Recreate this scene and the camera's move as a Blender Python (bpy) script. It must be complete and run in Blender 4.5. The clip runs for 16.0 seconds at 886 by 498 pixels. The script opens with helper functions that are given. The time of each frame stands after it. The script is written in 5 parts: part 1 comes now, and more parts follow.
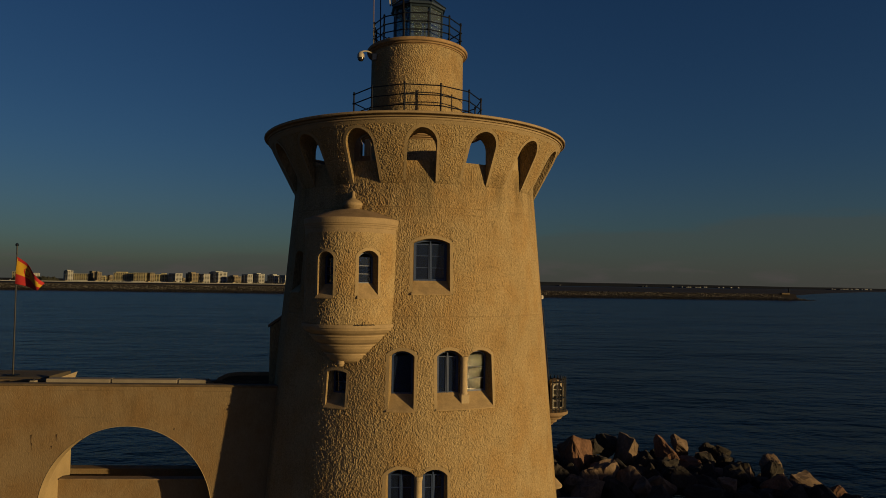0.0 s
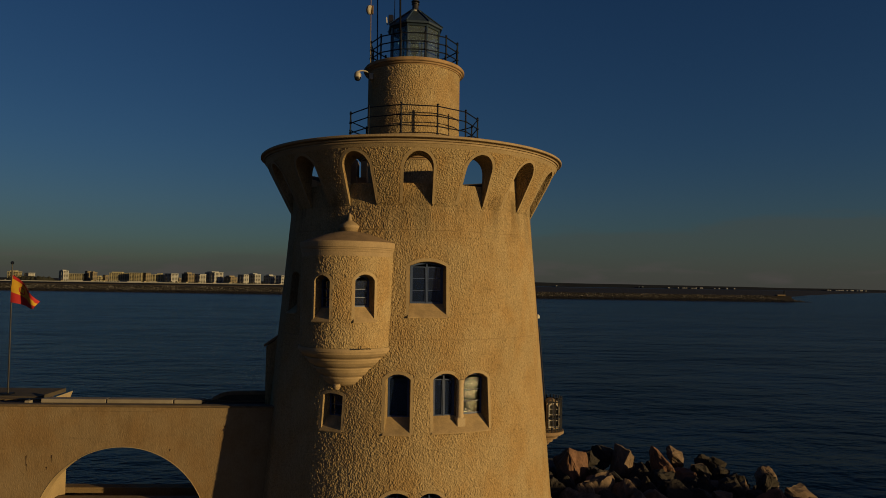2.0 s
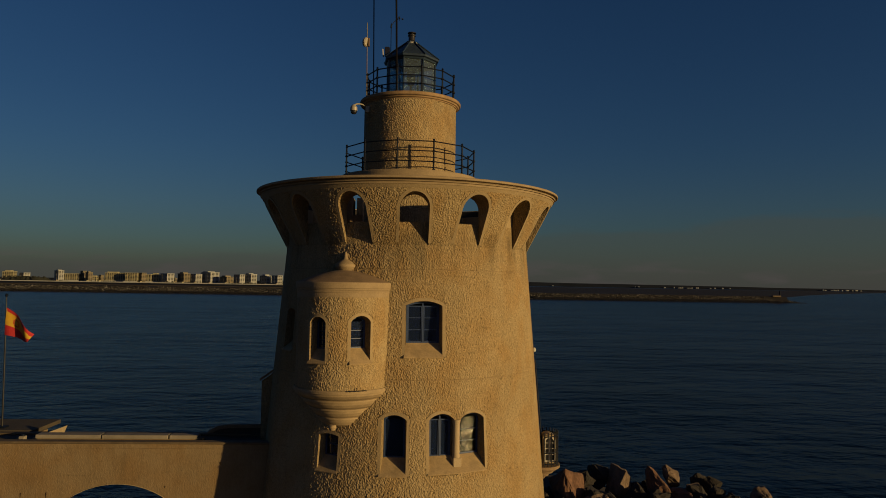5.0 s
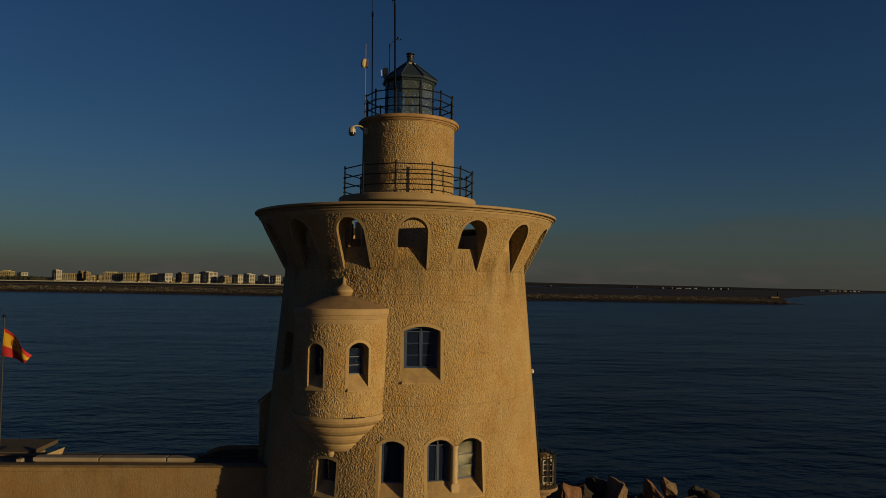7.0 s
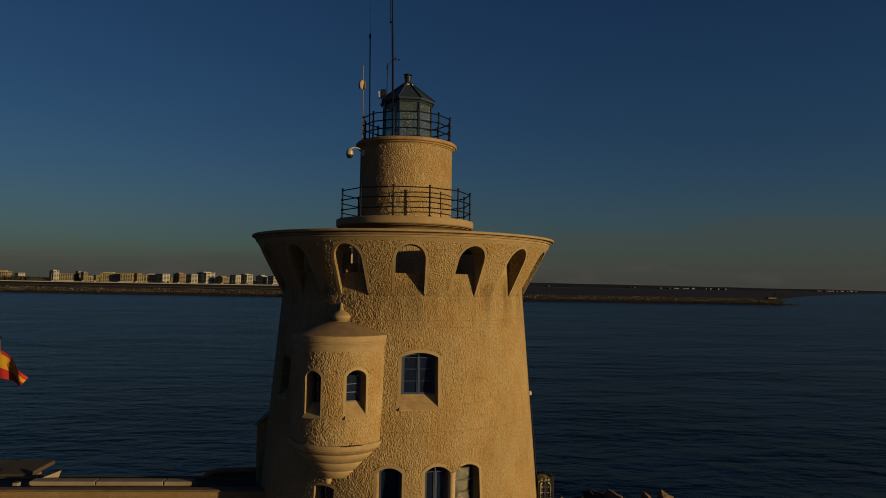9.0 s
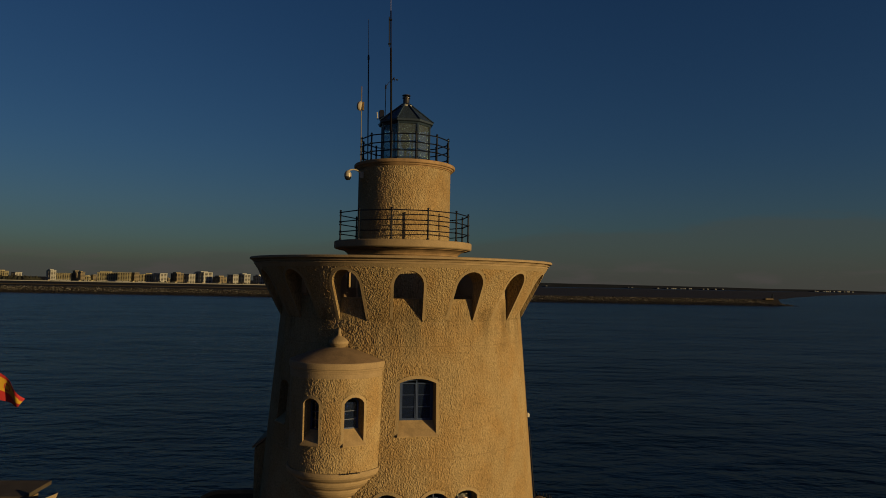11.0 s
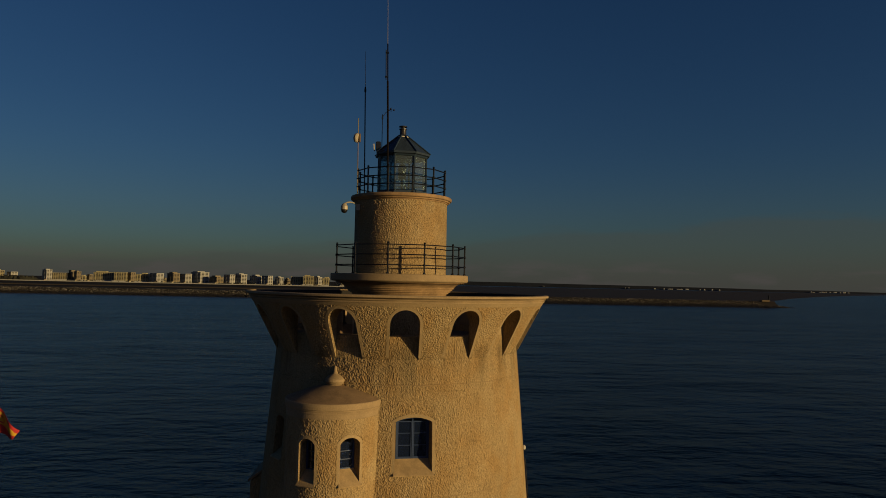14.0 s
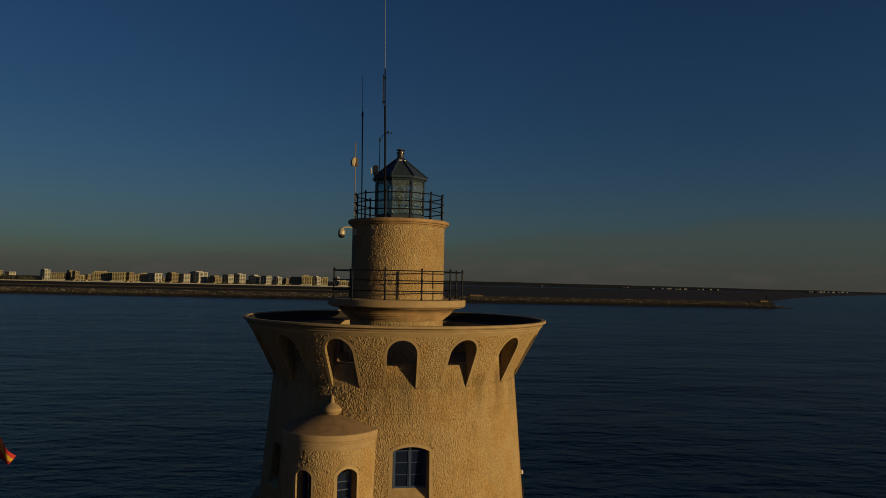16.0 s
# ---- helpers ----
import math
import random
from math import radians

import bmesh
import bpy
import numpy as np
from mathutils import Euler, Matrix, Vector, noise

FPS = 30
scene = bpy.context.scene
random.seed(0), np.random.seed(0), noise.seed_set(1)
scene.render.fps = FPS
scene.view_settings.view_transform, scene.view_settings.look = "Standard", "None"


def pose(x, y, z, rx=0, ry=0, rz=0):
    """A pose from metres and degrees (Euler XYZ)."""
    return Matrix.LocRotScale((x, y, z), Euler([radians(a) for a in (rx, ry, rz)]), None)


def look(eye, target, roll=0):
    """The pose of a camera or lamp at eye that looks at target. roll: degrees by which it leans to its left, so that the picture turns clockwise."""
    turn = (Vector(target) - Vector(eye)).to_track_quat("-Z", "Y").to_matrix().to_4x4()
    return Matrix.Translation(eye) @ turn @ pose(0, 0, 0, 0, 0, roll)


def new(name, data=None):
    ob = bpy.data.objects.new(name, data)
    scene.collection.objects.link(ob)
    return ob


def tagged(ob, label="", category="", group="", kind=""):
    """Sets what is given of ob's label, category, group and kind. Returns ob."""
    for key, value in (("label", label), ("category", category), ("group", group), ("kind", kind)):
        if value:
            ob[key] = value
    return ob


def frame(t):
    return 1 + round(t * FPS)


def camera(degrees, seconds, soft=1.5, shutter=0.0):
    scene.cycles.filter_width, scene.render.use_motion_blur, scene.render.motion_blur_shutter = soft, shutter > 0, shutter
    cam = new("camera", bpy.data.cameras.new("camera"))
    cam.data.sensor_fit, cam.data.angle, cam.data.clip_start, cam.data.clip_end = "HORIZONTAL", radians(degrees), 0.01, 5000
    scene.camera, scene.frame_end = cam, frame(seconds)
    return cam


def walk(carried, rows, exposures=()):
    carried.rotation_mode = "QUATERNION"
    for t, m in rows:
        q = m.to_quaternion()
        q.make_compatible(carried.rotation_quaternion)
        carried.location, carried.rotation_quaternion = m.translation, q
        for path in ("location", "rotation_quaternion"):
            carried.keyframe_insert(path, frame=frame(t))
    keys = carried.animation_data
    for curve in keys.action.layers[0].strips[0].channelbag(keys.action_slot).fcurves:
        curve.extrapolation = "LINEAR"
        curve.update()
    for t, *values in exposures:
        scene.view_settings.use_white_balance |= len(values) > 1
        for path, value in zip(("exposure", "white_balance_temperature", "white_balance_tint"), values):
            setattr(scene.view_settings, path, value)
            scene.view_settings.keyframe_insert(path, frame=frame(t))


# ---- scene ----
cam = camera(65.0, 16.0, soft=0.9)
PATH = [
    (0, (0.004, -25.874, 12.988), (0.086, -23.878, 13.083), 0.8),
    (0.5, (-0.013, -25.88, 13.144), (0.071, -23.884, 13.239), 0.8),
    (1, (-0.02, -25.859, 13.309), (0.068, -23.863, 13.404), 0.9),
    (1.5, (-0.016, -25.897, 13.497), (0.075, -23.901, 13.592), 0.9),
    (2, (-0.005, -25.92, 13.683), (0.087, -23.925, 13.779), 0.9),
    (2.5, (-0.01, -25.918, 13.869), (0.084, -23.923, 13.964), 0.9),
    (3, (-0.022, -25.901, 14.054), (0.074, -23.906, 14.15), 0.9),
    (3.5, (-0.021, -25.898, 14.24), (0.078, -23.903, 14.336), 0.9),
    (4, (-0.002, -25.932, 14.464), (0.097, -23.937, 14.559), 0.9),
    (6.5, (-0.042, -25.951, 15.517), (0.066, -23.957, 15.612), 1.0),
    (7, (-0.028, -25.982, 15.7), (0.079, -23.987, 15.795), 1.0),
    (7.5, (-0.032, -25.984, 15.898), (0.077, -23.99, 15.993), 1.0),
    (8, (-0.035, -25.98, 16.102), (0.077, -23.986, 16.197), 1.0),
    (8.5, (-0.041, -25.978, 16.307), (0.073, -23.984, 16.402), 1.0),
    (9, (-0.034, -25.991, 16.501), (0.079, -23.997, 16.596), 1.0),
    (11.5, (-0.088, -25.994, 17.492), (0.033, -24.0, 17.586), 1.1),
    (12, (-0.107, -26.034, 17.662), (0.015, -24.04, 17.757), 1.1),
    (12.5, (-0.103, -26.027, 17.841), (0.021, -24.033, 17.936), 1.1),
    (13, (-0.091, -26.015, 18.031), (0.034, -24.022, 18.125), 1.1),
    (13.5, (-0.074, -26.038, 18.265), (0.053, -24.044, 18.36), 1.2),
    (14, (-0.071, -26.037, 18.492), (0.057, -24.044, 18.586), 1.2),
    (14.5, (-0.044, -26.068, 18.719), (0.083, -24.075, 18.812), 1.2),
    (15, (-0.056, -26.069, 18.947), (0.075, -24.075, 19.041), 1.2),
    (15.5, (-0.068, -26.049, 19.172), (0.064, -24.056, 19.266), 1.2),
    (16, (-0.046, -26.04, 19.401), (0.086, -24.046, 19.494), 1.2),
]
walk(cam, [(t, look(eye, target, roll)) for t, eye, target, roll in PATH],
     exposures=[(0, 0.3), (16, 0.3)])

# ---- light ----
SUN_AZ, SUN_EL = 123.0, 6.8            # degrees, clockwise from +Y
GLOW = 6.0
world = bpy.data.worlds.new("sky")
scene.world = world
world.use_nodes = True
wn = world.node_tree.nodes
sky = wn.new("ShaderNodeTexSky")
sky.sky_type = "NISHITA"
sky.sun_disc = False
sky.sun_elevation, sky.sun_rotation = radians(SUN_EL), radians(SUN_AZ)
sky.air_density, sky.dust_density, sky.ozone_density = 1.0, 0.6, 2.5
wn["Background"].inputs["Strength"].default_value = 0.0182
grade = wn.new("ShaderNodeHueSaturation")
grade.inputs["Saturation"].default_value = 1.12
tone = wn.new("ShaderNodeVectorMath")
tone.operation = "MULTIPLY"
tone.inputs[1].default_value = (0.95, 1.25, 1.76)
world.node_tree.links.new(sky.outputs["Color"], grade.inputs["Color"])
world.node_tree.links.new(grade.outputs["Color"], tone.inputs[0])
# thin grey-mauve haze bank low over the horizon, with a ragged upper edge
wl = world.node_tree.links.new
view = wn.new("ShaderNodeTexCoord")
split = wn.new("ShaderNodeSeparateXYZ")
wl(view.outputs["Generated"], split.inputs[0])
stretch = wn.new("ShaderNodeMapping")
stretch.inputs["Scale"].default_value = (1.0, 1.0, 5.0)
wl(view.outputs["Generated"], stretch.inputs["Vector"])
puffs = wn.new("ShaderNodeTexNoise")
puffs.inputs["Scale"].default_value, puffs.inputs["Detail"].default_value = 7.0, 5
wl(stretch.outputs["Vector"], puffs.inputs["Vector"])
edge = wn.new("ShaderNodeMath")
edge.operation = "MULTIPLY_ADD"
wl(puffs.outputs["Fac"], edge.inputs[0])
edge.inputs[1].default_value = -0.06
wl(split.outputs["Z"], edge.inputs[2])
tilt = wn.new("ShaderNodeMath")
tilt.operation = "MULTIPLY_ADD"
wl(split.outputs["X"], tilt.inputs[0])
tilt.inputs[1].default_value = -0.073
wl(edge.outputs[0], tilt.inputs[2])
bank = wn.new("ShaderNodeMapRange")
bank.interpolation_type = "SMOOTHSTEP"
bank.inputs["From Min"].default_value, bank.inputs["From Max"].default_value = 0.010, 0.031
bank.inputs["To Min"].default_value, bank.inputs["To Max"].default_value = 0.5, 0.0
wl(tilt.outputs[0], bank.inputs["Value"])
hazed = wn.new("ShaderNodeMix")
hazed.data_type = "RGBA"
hazed.inputs[7].default_value = (2.3, 2.7, 2.4, 1)
wl(bank.outputs["Result"], hazed.inputs[0])
# wide faint veil that dulls the lower sky
thin = wn.new("ShaderNodeMapRange")
thin.interpolation_type = "SMOOTHSTEP"
thin.inputs["From Min"].default_value, thin.inputs["From Max"].default_value = 0.0, 0.19
thin.inputs["To Min"].default_value, thin.inputs["To Max"].default_value = 0.24, 0.0
wl(split.outputs["Z"], thin.inputs["Value"])
veil = wn.new("ShaderNodeMix")
veil.data_type = "RGBA"
veil.inputs[7].default_value = (2.0, 2.75, 2.35, 1)
wl(thin.outputs["Result"], veil.inputs[0])
wl(tone.outputs["Vector"], veil.inputs[6])
wl(veil.outputs[2], hazed.inputs[6])
# small mauve cloud puffs just over the horizon
heap = wn.new("ShaderNodeTexNoise")
heap.inputs["Scale"].default_value, heap.inputs["Detail"].default_value = 13.0, 6
wl(stretch.outputs["Vector"], heap.inputs["Vector"])
lump = wn.new("ShaderNodeMapRange")
lump.inputs["From Min"].default_value, lump.inputs["From Max"].default_value = 0.50, 0.66
lump.inputs["To Min"].default_value, lump.inputs["To Max"].default_value = 0.0, 0.34
wl(heap.outputs["Fac"], lump.inputs["Value"])
low = wn.new("ShaderNodeMapRange")
low.interpolation_type = "SMOOTHSTEP"
low.inputs["From Min"].default_value, low.inputs["From Max"].default_value = 0.018, 0.042
low.inputs["To Min"].default_value, low.inputs["To Max"].default_value = 1.0, 0.0
wl(split.outputs["Z"], low.inputs["Value"])
both = wn.new("ShaderNodeMath")
both.operation = "MULTIPLY"
wl(lump.outputs["Result"], both.inputs[0])
wl(low.outputs["Result"], both.inputs[1])
puffed = wn.new("ShaderNodeMix")
puffed.data_type = "RGBA"
puffed.inputs[7].default_value = (3.5, 2.9, 2.9, 1)
wl(both.outputs[0], puffed.inputs[0])
# dull brown-mauve murk that thickens towards the horizon
murk = wn.new("ShaderNodeMapRange")
murk.interpolation_type = "SMOOTHSTEP"
murk.inputs["From Min"].default_value, murk.inputs["From Max"].default_value = 0.0, 0.06
murk.inputs["To Min"].default_value, murk.inputs["To Max"].default_value = 0.42, 0.0
wl(split.outputs["Z"], murk.inputs["Value"])
dulled = wn.new("ShaderNodeMix")
dulled.data_type = "RGBA"
dulled.inputs[7].default_value = (2.5, 2.1, 2.0, 1)
wl(murk.outputs["Result"], dulled.inputs[0])
wl(hazed.outputs[2], dulled.inputs[6])
wl(dulled.outputs[2], puffed.inputs[6])
to_sun = Vector((math.sin(radians(SUN_AZ)) * math.cos(radians(SUN_EL)),
                 math.cos(radians(SUN_AZ)) * math.cos(radians(SUN_EL)), math.sin(radians(SUN_EL))))
# warm afterglow that spreads round the low sun, behind the view
near_sun = wn.new("ShaderNodeVectorMath")
near_sun.operation = "DOT_PRODUCT"
near_sun.inputs[1].default_value = to_sun
wl(view.outputs["Generated"], near_sun.inputs[0])
glow = wn.new("ShaderNodeMapRange")
glow.interpolation_type = "SMOOTHSTEP"
glow.inputs["From Min"].default_value, glow.inputs["From Max"].default_value = 0.4, 1.0
glow.inputs["To Min"].default_value, glow.inputs["To Max"].default_value = 0.0, GLOW
wl(near_sun.outputs["Value"], glow.inputs["Value"])
warm = wn.new("ShaderNodeVectorMath")
warm.operation = "SCALE"
warm.inputs[0].default_value = (1.0, 0.66, 0.55)
wl(glow.outputs["Result"], warm.inputs["Scale"])
dusk = wn.new("ShaderNodeVectorMath")
dusk.operation = "ADD"
wl(puffed.outputs[2], dusk.inputs[0])
wl(warm.outputs[0], dusk.inputs[1])
# the sky deepens towards the zenith
height = wn.new("ShaderNodeMapRange")
height.interpolation_type = "SMOOTHSTEP"
height.inputs["From Min"].default_value, height.inputs["From Max"].default_value = 0.36, 0.95
wl(split.outputs["Z"], height.inputs["Value"])
deep = wn.new("ShaderNodeMix")
deep.data_type, deep.blend_type = "RGBA", "MULTIPLY"
deep.inputs[7].default_value = (0.48, 0.52, 0.60, 1)
wl(height.outputs["Result"], deep.inputs[0])
wl(dusk.outputs[0], deep.inputs[6])
wl(deep.outputs[2], wn["Background"].inputs["Color"])
sun_data = bpy.data.lights.new("sun", "SUN")
sun_data.energy, sun_data.angle, sun_data.color = 3.65, radians(0.55), (1.0, 0.67, 0.27)
sun = new("sun", sun_data)
sun.matrix_world = look(to_sun * 200, (0, 0, 0))


# ---- materials ----
def material(name, color, rough=0.8, metal=0.0, vary=0.25, scale=1.5, fine=40.0, fine_vary=0.12,
             bump=0.0, bump_scale=60.0, stretch=(1, 1, 1), specular=0.5, tint=None):
    """A surface with broad stains, fine grain and relief at real-world size."""
    m = bpy.data.materials.new(name)
    m.use_nodes = True
    nt = m.node_tree
    n, link = nt.nodes, nt.links.new
    p = n["Principled BSDF"]
    co = n.new("ShaderNodeTexCoord")
    mp = n.new("ShaderNodeMapping")
    mp.inputs["Scale"].default_value = stretch
    link(co.outputs["Object"], mp.inputs["Vector"])
    out = None
    for sc, amount, det in ((scale, vary, 5), (fine, fine_vary, 3)):
        tex = n.new("ShaderNodeTexNoise")
        tex.inputs["Scale"].default_value = sc
        tex.inputs["Detail"].default_value = det
        tex.inputs["Roughness"].default_value = 0.6
        link(mp.outputs["Vector"], tex.inputs["Vector"])
        ramp = n.new("ShaderNodeMapRange")
        ramp.inputs["From Min"].default_value, ramp.inputs["From Max"].default_value = 0.3, 0.7
        ramp.inputs["To Min"].default_value, ramp.inputs["To Max"].default_value = 1 - amount, 1 + amount * 0.6
        link(tex.outputs["Fac"], ramp.inputs["Value"])
        if out is None:
            out = ramp.outputs["Result"]
        else:
            mul = n.new("ShaderNodeMath")
            mul.operation = "MULTIPLY"
            link(out, mul.inputs[0])
            link(ramp.outputs["Result"], mul.inputs[1])
            out = mul.outputs[0]
    info = n.new("ShaderNodeObjectInfo")
    rnd = n.new("ShaderNodeMapRange")
    rnd.inputs["To Min"].default_value, rnd.inputs["To Max"].default_value = 0.92, 1.08
    link(info.outputs["Random"], rnd.inputs["Value"])
    mul = n.new("ShaderNodeMath")
    mul.operation = "MULTIPLY"
    link(out, mul.inputs[0])
    link(rnd.outputs["Result"], mul.inputs[1])
    col = n.new("ShaderNodeVectorMath")
    col.operation = "SCALE"
    col.inputs[0].default_value = color
    link(mul.outputs[0], col.inputs["Scale"])
    link(col.outputs[0], p.inputs["Base Color"])
    p.inputs["Roughness"].default_value = rough
    p.inputs["Metallic"].default_value = metal
    p.inputs["Specular IOR Level"].default_value = specular
    if bump:
        b = n.new("ShaderNodeBump")
        b.inputs["Distance"].default_value = bump
        t2 = n.new("ShaderNodeTexNoise")
        t2.inputs["Scale"].default_value = bump_scale
        t2.inputs["Detail"].default_value = 4
        link(mp.outputs["Vector"], t2.inputs["Vector"])
        link(t2.outputs["Fac"], b.inputs["Height"])
        link(b.outputs["Normal"], p.inputs["Normal"])
    return m


def stucco(name, color, relief, size=18.0, grit=1.0):
    """Thick trowelled plaster coat: wormy ridges a hand's width apart, rain streaks, damp stains and chipped specks."""
    m = bpy.data.materials.new(name)
    m.use_nodes = True
    nt = m.node_tree
    n, link = nt.nodes, nt.links.new
    p = n["Principled BSDF"]
    co = n.new("ShaderNodeTexCoord").outputs["Object"]

    def mapped(sx, sy, sz):
        mp = n.new("ShaderNodeMapping")
        mp.inputs["Scale"].default_value = (sx, sy, sz)
        link(co, mp.inputs["Vector"])
        return mp.outputs["Vector"]

    def noise_tex(vec, scale, detail=3, rough=0.5, distort=0.0):
        t = n.new("ShaderNodeTexNoise")
        t.inputs["Scale"].default_value, t.inputs["Detail"].default_value = scale, detail
        t.inputs["Roughness"].default_value, t.inputs["Distortion"].default_value = rough, distort
        link(vec, t.inputs["Vector"])
        return t.outputs["Fac"]

    def span(value, a, b, lo, hi):
        r = n.new("ShaderNodeMapRange")
        r.inputs["From Min"].default_value, r.inputs["From Max"].default_value = a, b
        r.inputs["To Min"].default_value, r.inputs["To Max"].default_value = lo, hi
        link(value, r.inputs["Value"])
        return r.outputs["Result"]

    def times(a, b):
        q = n.new("ShaderNodeMath")
        q.operation = "MULTIPLY"
        link(a, q.inputs[0])
        link(b, q.inputs[1])
        return q.outputs[0]

    stain = span(noise_tex(mapped(1, 1, 0.6), 0.55, 5, 0.6), 0.3, 0.7, 0.91, 1.07)
    streak = span(noise_tex(mapped(5.0, 5.0, 0.8), 1.0, 6, 0.7), 0.5, 0.75, 1.01, 0.86)
    grain = span(noise_tex(co, 38.0, 3, 0.6), 0.32, 0.68, 1 - 0.14 * grit, 1 + 0.12 * grit)
    speck = span(noise_tex(co, 4.5, 6, 0.75), 0.66, 0.72, 1.0, 0.60)
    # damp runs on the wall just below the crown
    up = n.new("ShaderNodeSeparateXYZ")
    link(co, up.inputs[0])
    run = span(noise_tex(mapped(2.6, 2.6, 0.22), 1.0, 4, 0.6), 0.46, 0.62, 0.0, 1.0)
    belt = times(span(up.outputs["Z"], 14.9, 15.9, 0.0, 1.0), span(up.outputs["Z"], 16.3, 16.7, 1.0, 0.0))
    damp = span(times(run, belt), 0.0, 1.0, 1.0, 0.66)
    mottle = span(noise_tex(mapped(1, 1, 0.48), size * 0.8, 2, 0.5, 0.4), 0.34, 0.62, 1 - 0.24 * grit, 1 + 0.08 * grit)
    blotch = span(noise_tex(mapped(1, 1, 0.75), 1.7, 7, 0.72), 0.54, 0.70, 1.02, 0.88)
    scuff = span(noise_tex(mapped(1.1, 1.1, 8.0), 1.0, 5, 0.65), 0.60, 0.70, 1.0, 0.84)
    stain = times(stain, scuff)
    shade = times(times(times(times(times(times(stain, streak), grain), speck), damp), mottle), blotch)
    hue = n.new("ShaderNodeMix")
    hue.data_type = "RGBA"
    hue.inputs[6].default_value = (*color, 1)
    hue.inputs[7].default_value = (color[0] * 0.93, color[1] * 0.84, color[2] * 0.72, 1)
    link(span(noise_tex(mapped(1, 1, 0.8), 1.3, 6), 0.4, 0.65, 0.0, 1.0), hue.inputs[0])
    col = n.new("ShaderNodeVectorMath")
    col.operation = "SCALE"
    link(hue.outputs[2], col.inputs[0])
    link(shade, col.inputs["Scale"])
    link(col.outputs[0], p.inputs["Base Color"])
    p.inputs["Roughness"].default_value = 0.9
    p.inputs["Specular IOR Level"].default_value = 0.25
    ridges = span(noise_tex(mapped(1, 1, 0.5), size, 1.8, 0.5, 0.35), 0.28, 0.72, 0.0, 1.0)
    pits = noise_tex(mapped(1, 1, 0.7), 38.0, 2)
    add = n.new("ShaderNodeMath")
    add.operation = "MULTIPLY_ADD"
    link(pits, add.inputs[0])
    add.inputs[1].default_value = 0.22
    link(ridges, add.inputs[2])
    b = n.new("ShaderNodeBump")
    b.inputs["Distance"].default_value = relief
    link(add.outputs[0], b.inputs["Height"])
    link(b.outputs["Normal"], p.inputs["Normal"])
    return m


def sea_water(name, swell):
    m = bpy.data.materials.new(name)
    m.use_nodes = True
    nt = m.node_tree
    n, link = nt.nodes, nt.links.new
    p = n["Principled BSDF"]
    co = n.new("ShaderNodeTexCoord").outputs["Object"]
    p.inputs["Roughness"].default_value = 0.22
    p.inputs["IOR"].default_value = 1.33
    p.inputs["Specular IOR Level"].default_value = 0.245
    h = None
    for sx, sy, sc, amt in ((0.45, 1.0, 0.012, 3.2), (0.5, 1.0, 0.04, 2.0), (0.55, 1.0, 0.17, 0.9), (0.6, 1.0, 0.62, 0.36), (0.75, 1, 2.2, 0.13)):
        mp = n.new("ShaderNodeMapping")
        mp.inputs["Scale"].default_value = (sx, sy, 1)
        mp.inputs["Rotation"].default_value = (0, 0, 0.12 - 0.2 * sc ** 0.5)
        link(co, mp.inputs["Vector"])
        t = n.new("ShaderNodeTexNoise")
        t.inputs["Scale"].default_value, t.inputs["Detail"].default_value = sc, 3
        link(mp.outputs["Vector"], t.inputs["Vector"])
        q = n.new("ShaderNodeMath")
        q.operation = "MULTIPLY_ADD"
        link(t.outputs["Fac"], q.inputs[0])
        q.inputs[1].default_value = amt
        if h is None:
            q.inputs[2].default_value = 0
        else:
            link(h, q.inputs[2])
        h = q.outputs[0]
    b = n.new("ShaderNodeBump")
    b.inputs["Distance"].default_value = swell
    link(h, b.inputs["Height"])
    link(b.outputs["Normal"], p.inputs["Normal"])
    # wind-ruffled patches among calmer slicks
    gust = None
    for sc, det, lo, hi in ((0.045, 5, 0.55, 1.3), (0.009, 3, 0.75, 1.2)):
        t = n.new("ShaderNodeTexNoise")
        t.inputs["Scale"].default_value, t.inputs["Detail"].default_value = sc, det
        t.inputs["Roughness"].default_value = 0.65
        link(co, t.inputs["Vector"])
        r = n.new("ShaderNodeMapRange")
        r.inputs["From Min"].default_value, r.inputs["From Max"].default_value = 0.35, 0.65
        r.inputs["To Min"].default_value, r.inputs["To Max"].default_value = lo * (swell if gust is None else 1), hi * (swell if gust is None else 1)
        link(t.outputs["Fac"], r.inputs["Value"])
        if gust is None:
            gust = r.outputs["Result"]
        else:
            q = n.new("ShaderNodeMath")
            q.operation = "MULTIPLY"
            link(gust, q.inputs[0])
            link(r.outputs["Result"], q.inputs[1])
            gust = q.outputs[0]
    link(gust, b.inputs["Distance"])
    mp = n.new("ShaderNodeMapping")
    mp.inputs["Scale"].default_value = (0.35, 1, 1)
    link(co, mp.inputs["Vector"])
    t = n.new("ShaderNodeTexNoise")
    t.inputs["Scale"].default_value, t.inputs["Detail"].default_value = 0.012, 4
    link(mp.outputs["Vector"], t.inputs["Vector"])
    mix = n.new("ShaderNodeMix")
    mix.data_type = "RGBA"
    mix.inputs[6].default_value = (0.0011, 0.0050, 0.0155, 1)
    mix.inputs[7].default_value = (0.002, 0.0088, 0.0245, 1)
    link(t.outputs["Fac"], mix.inputs[0])
    link(mix.outputs[2], p.inputs["Base Color"])
    return m


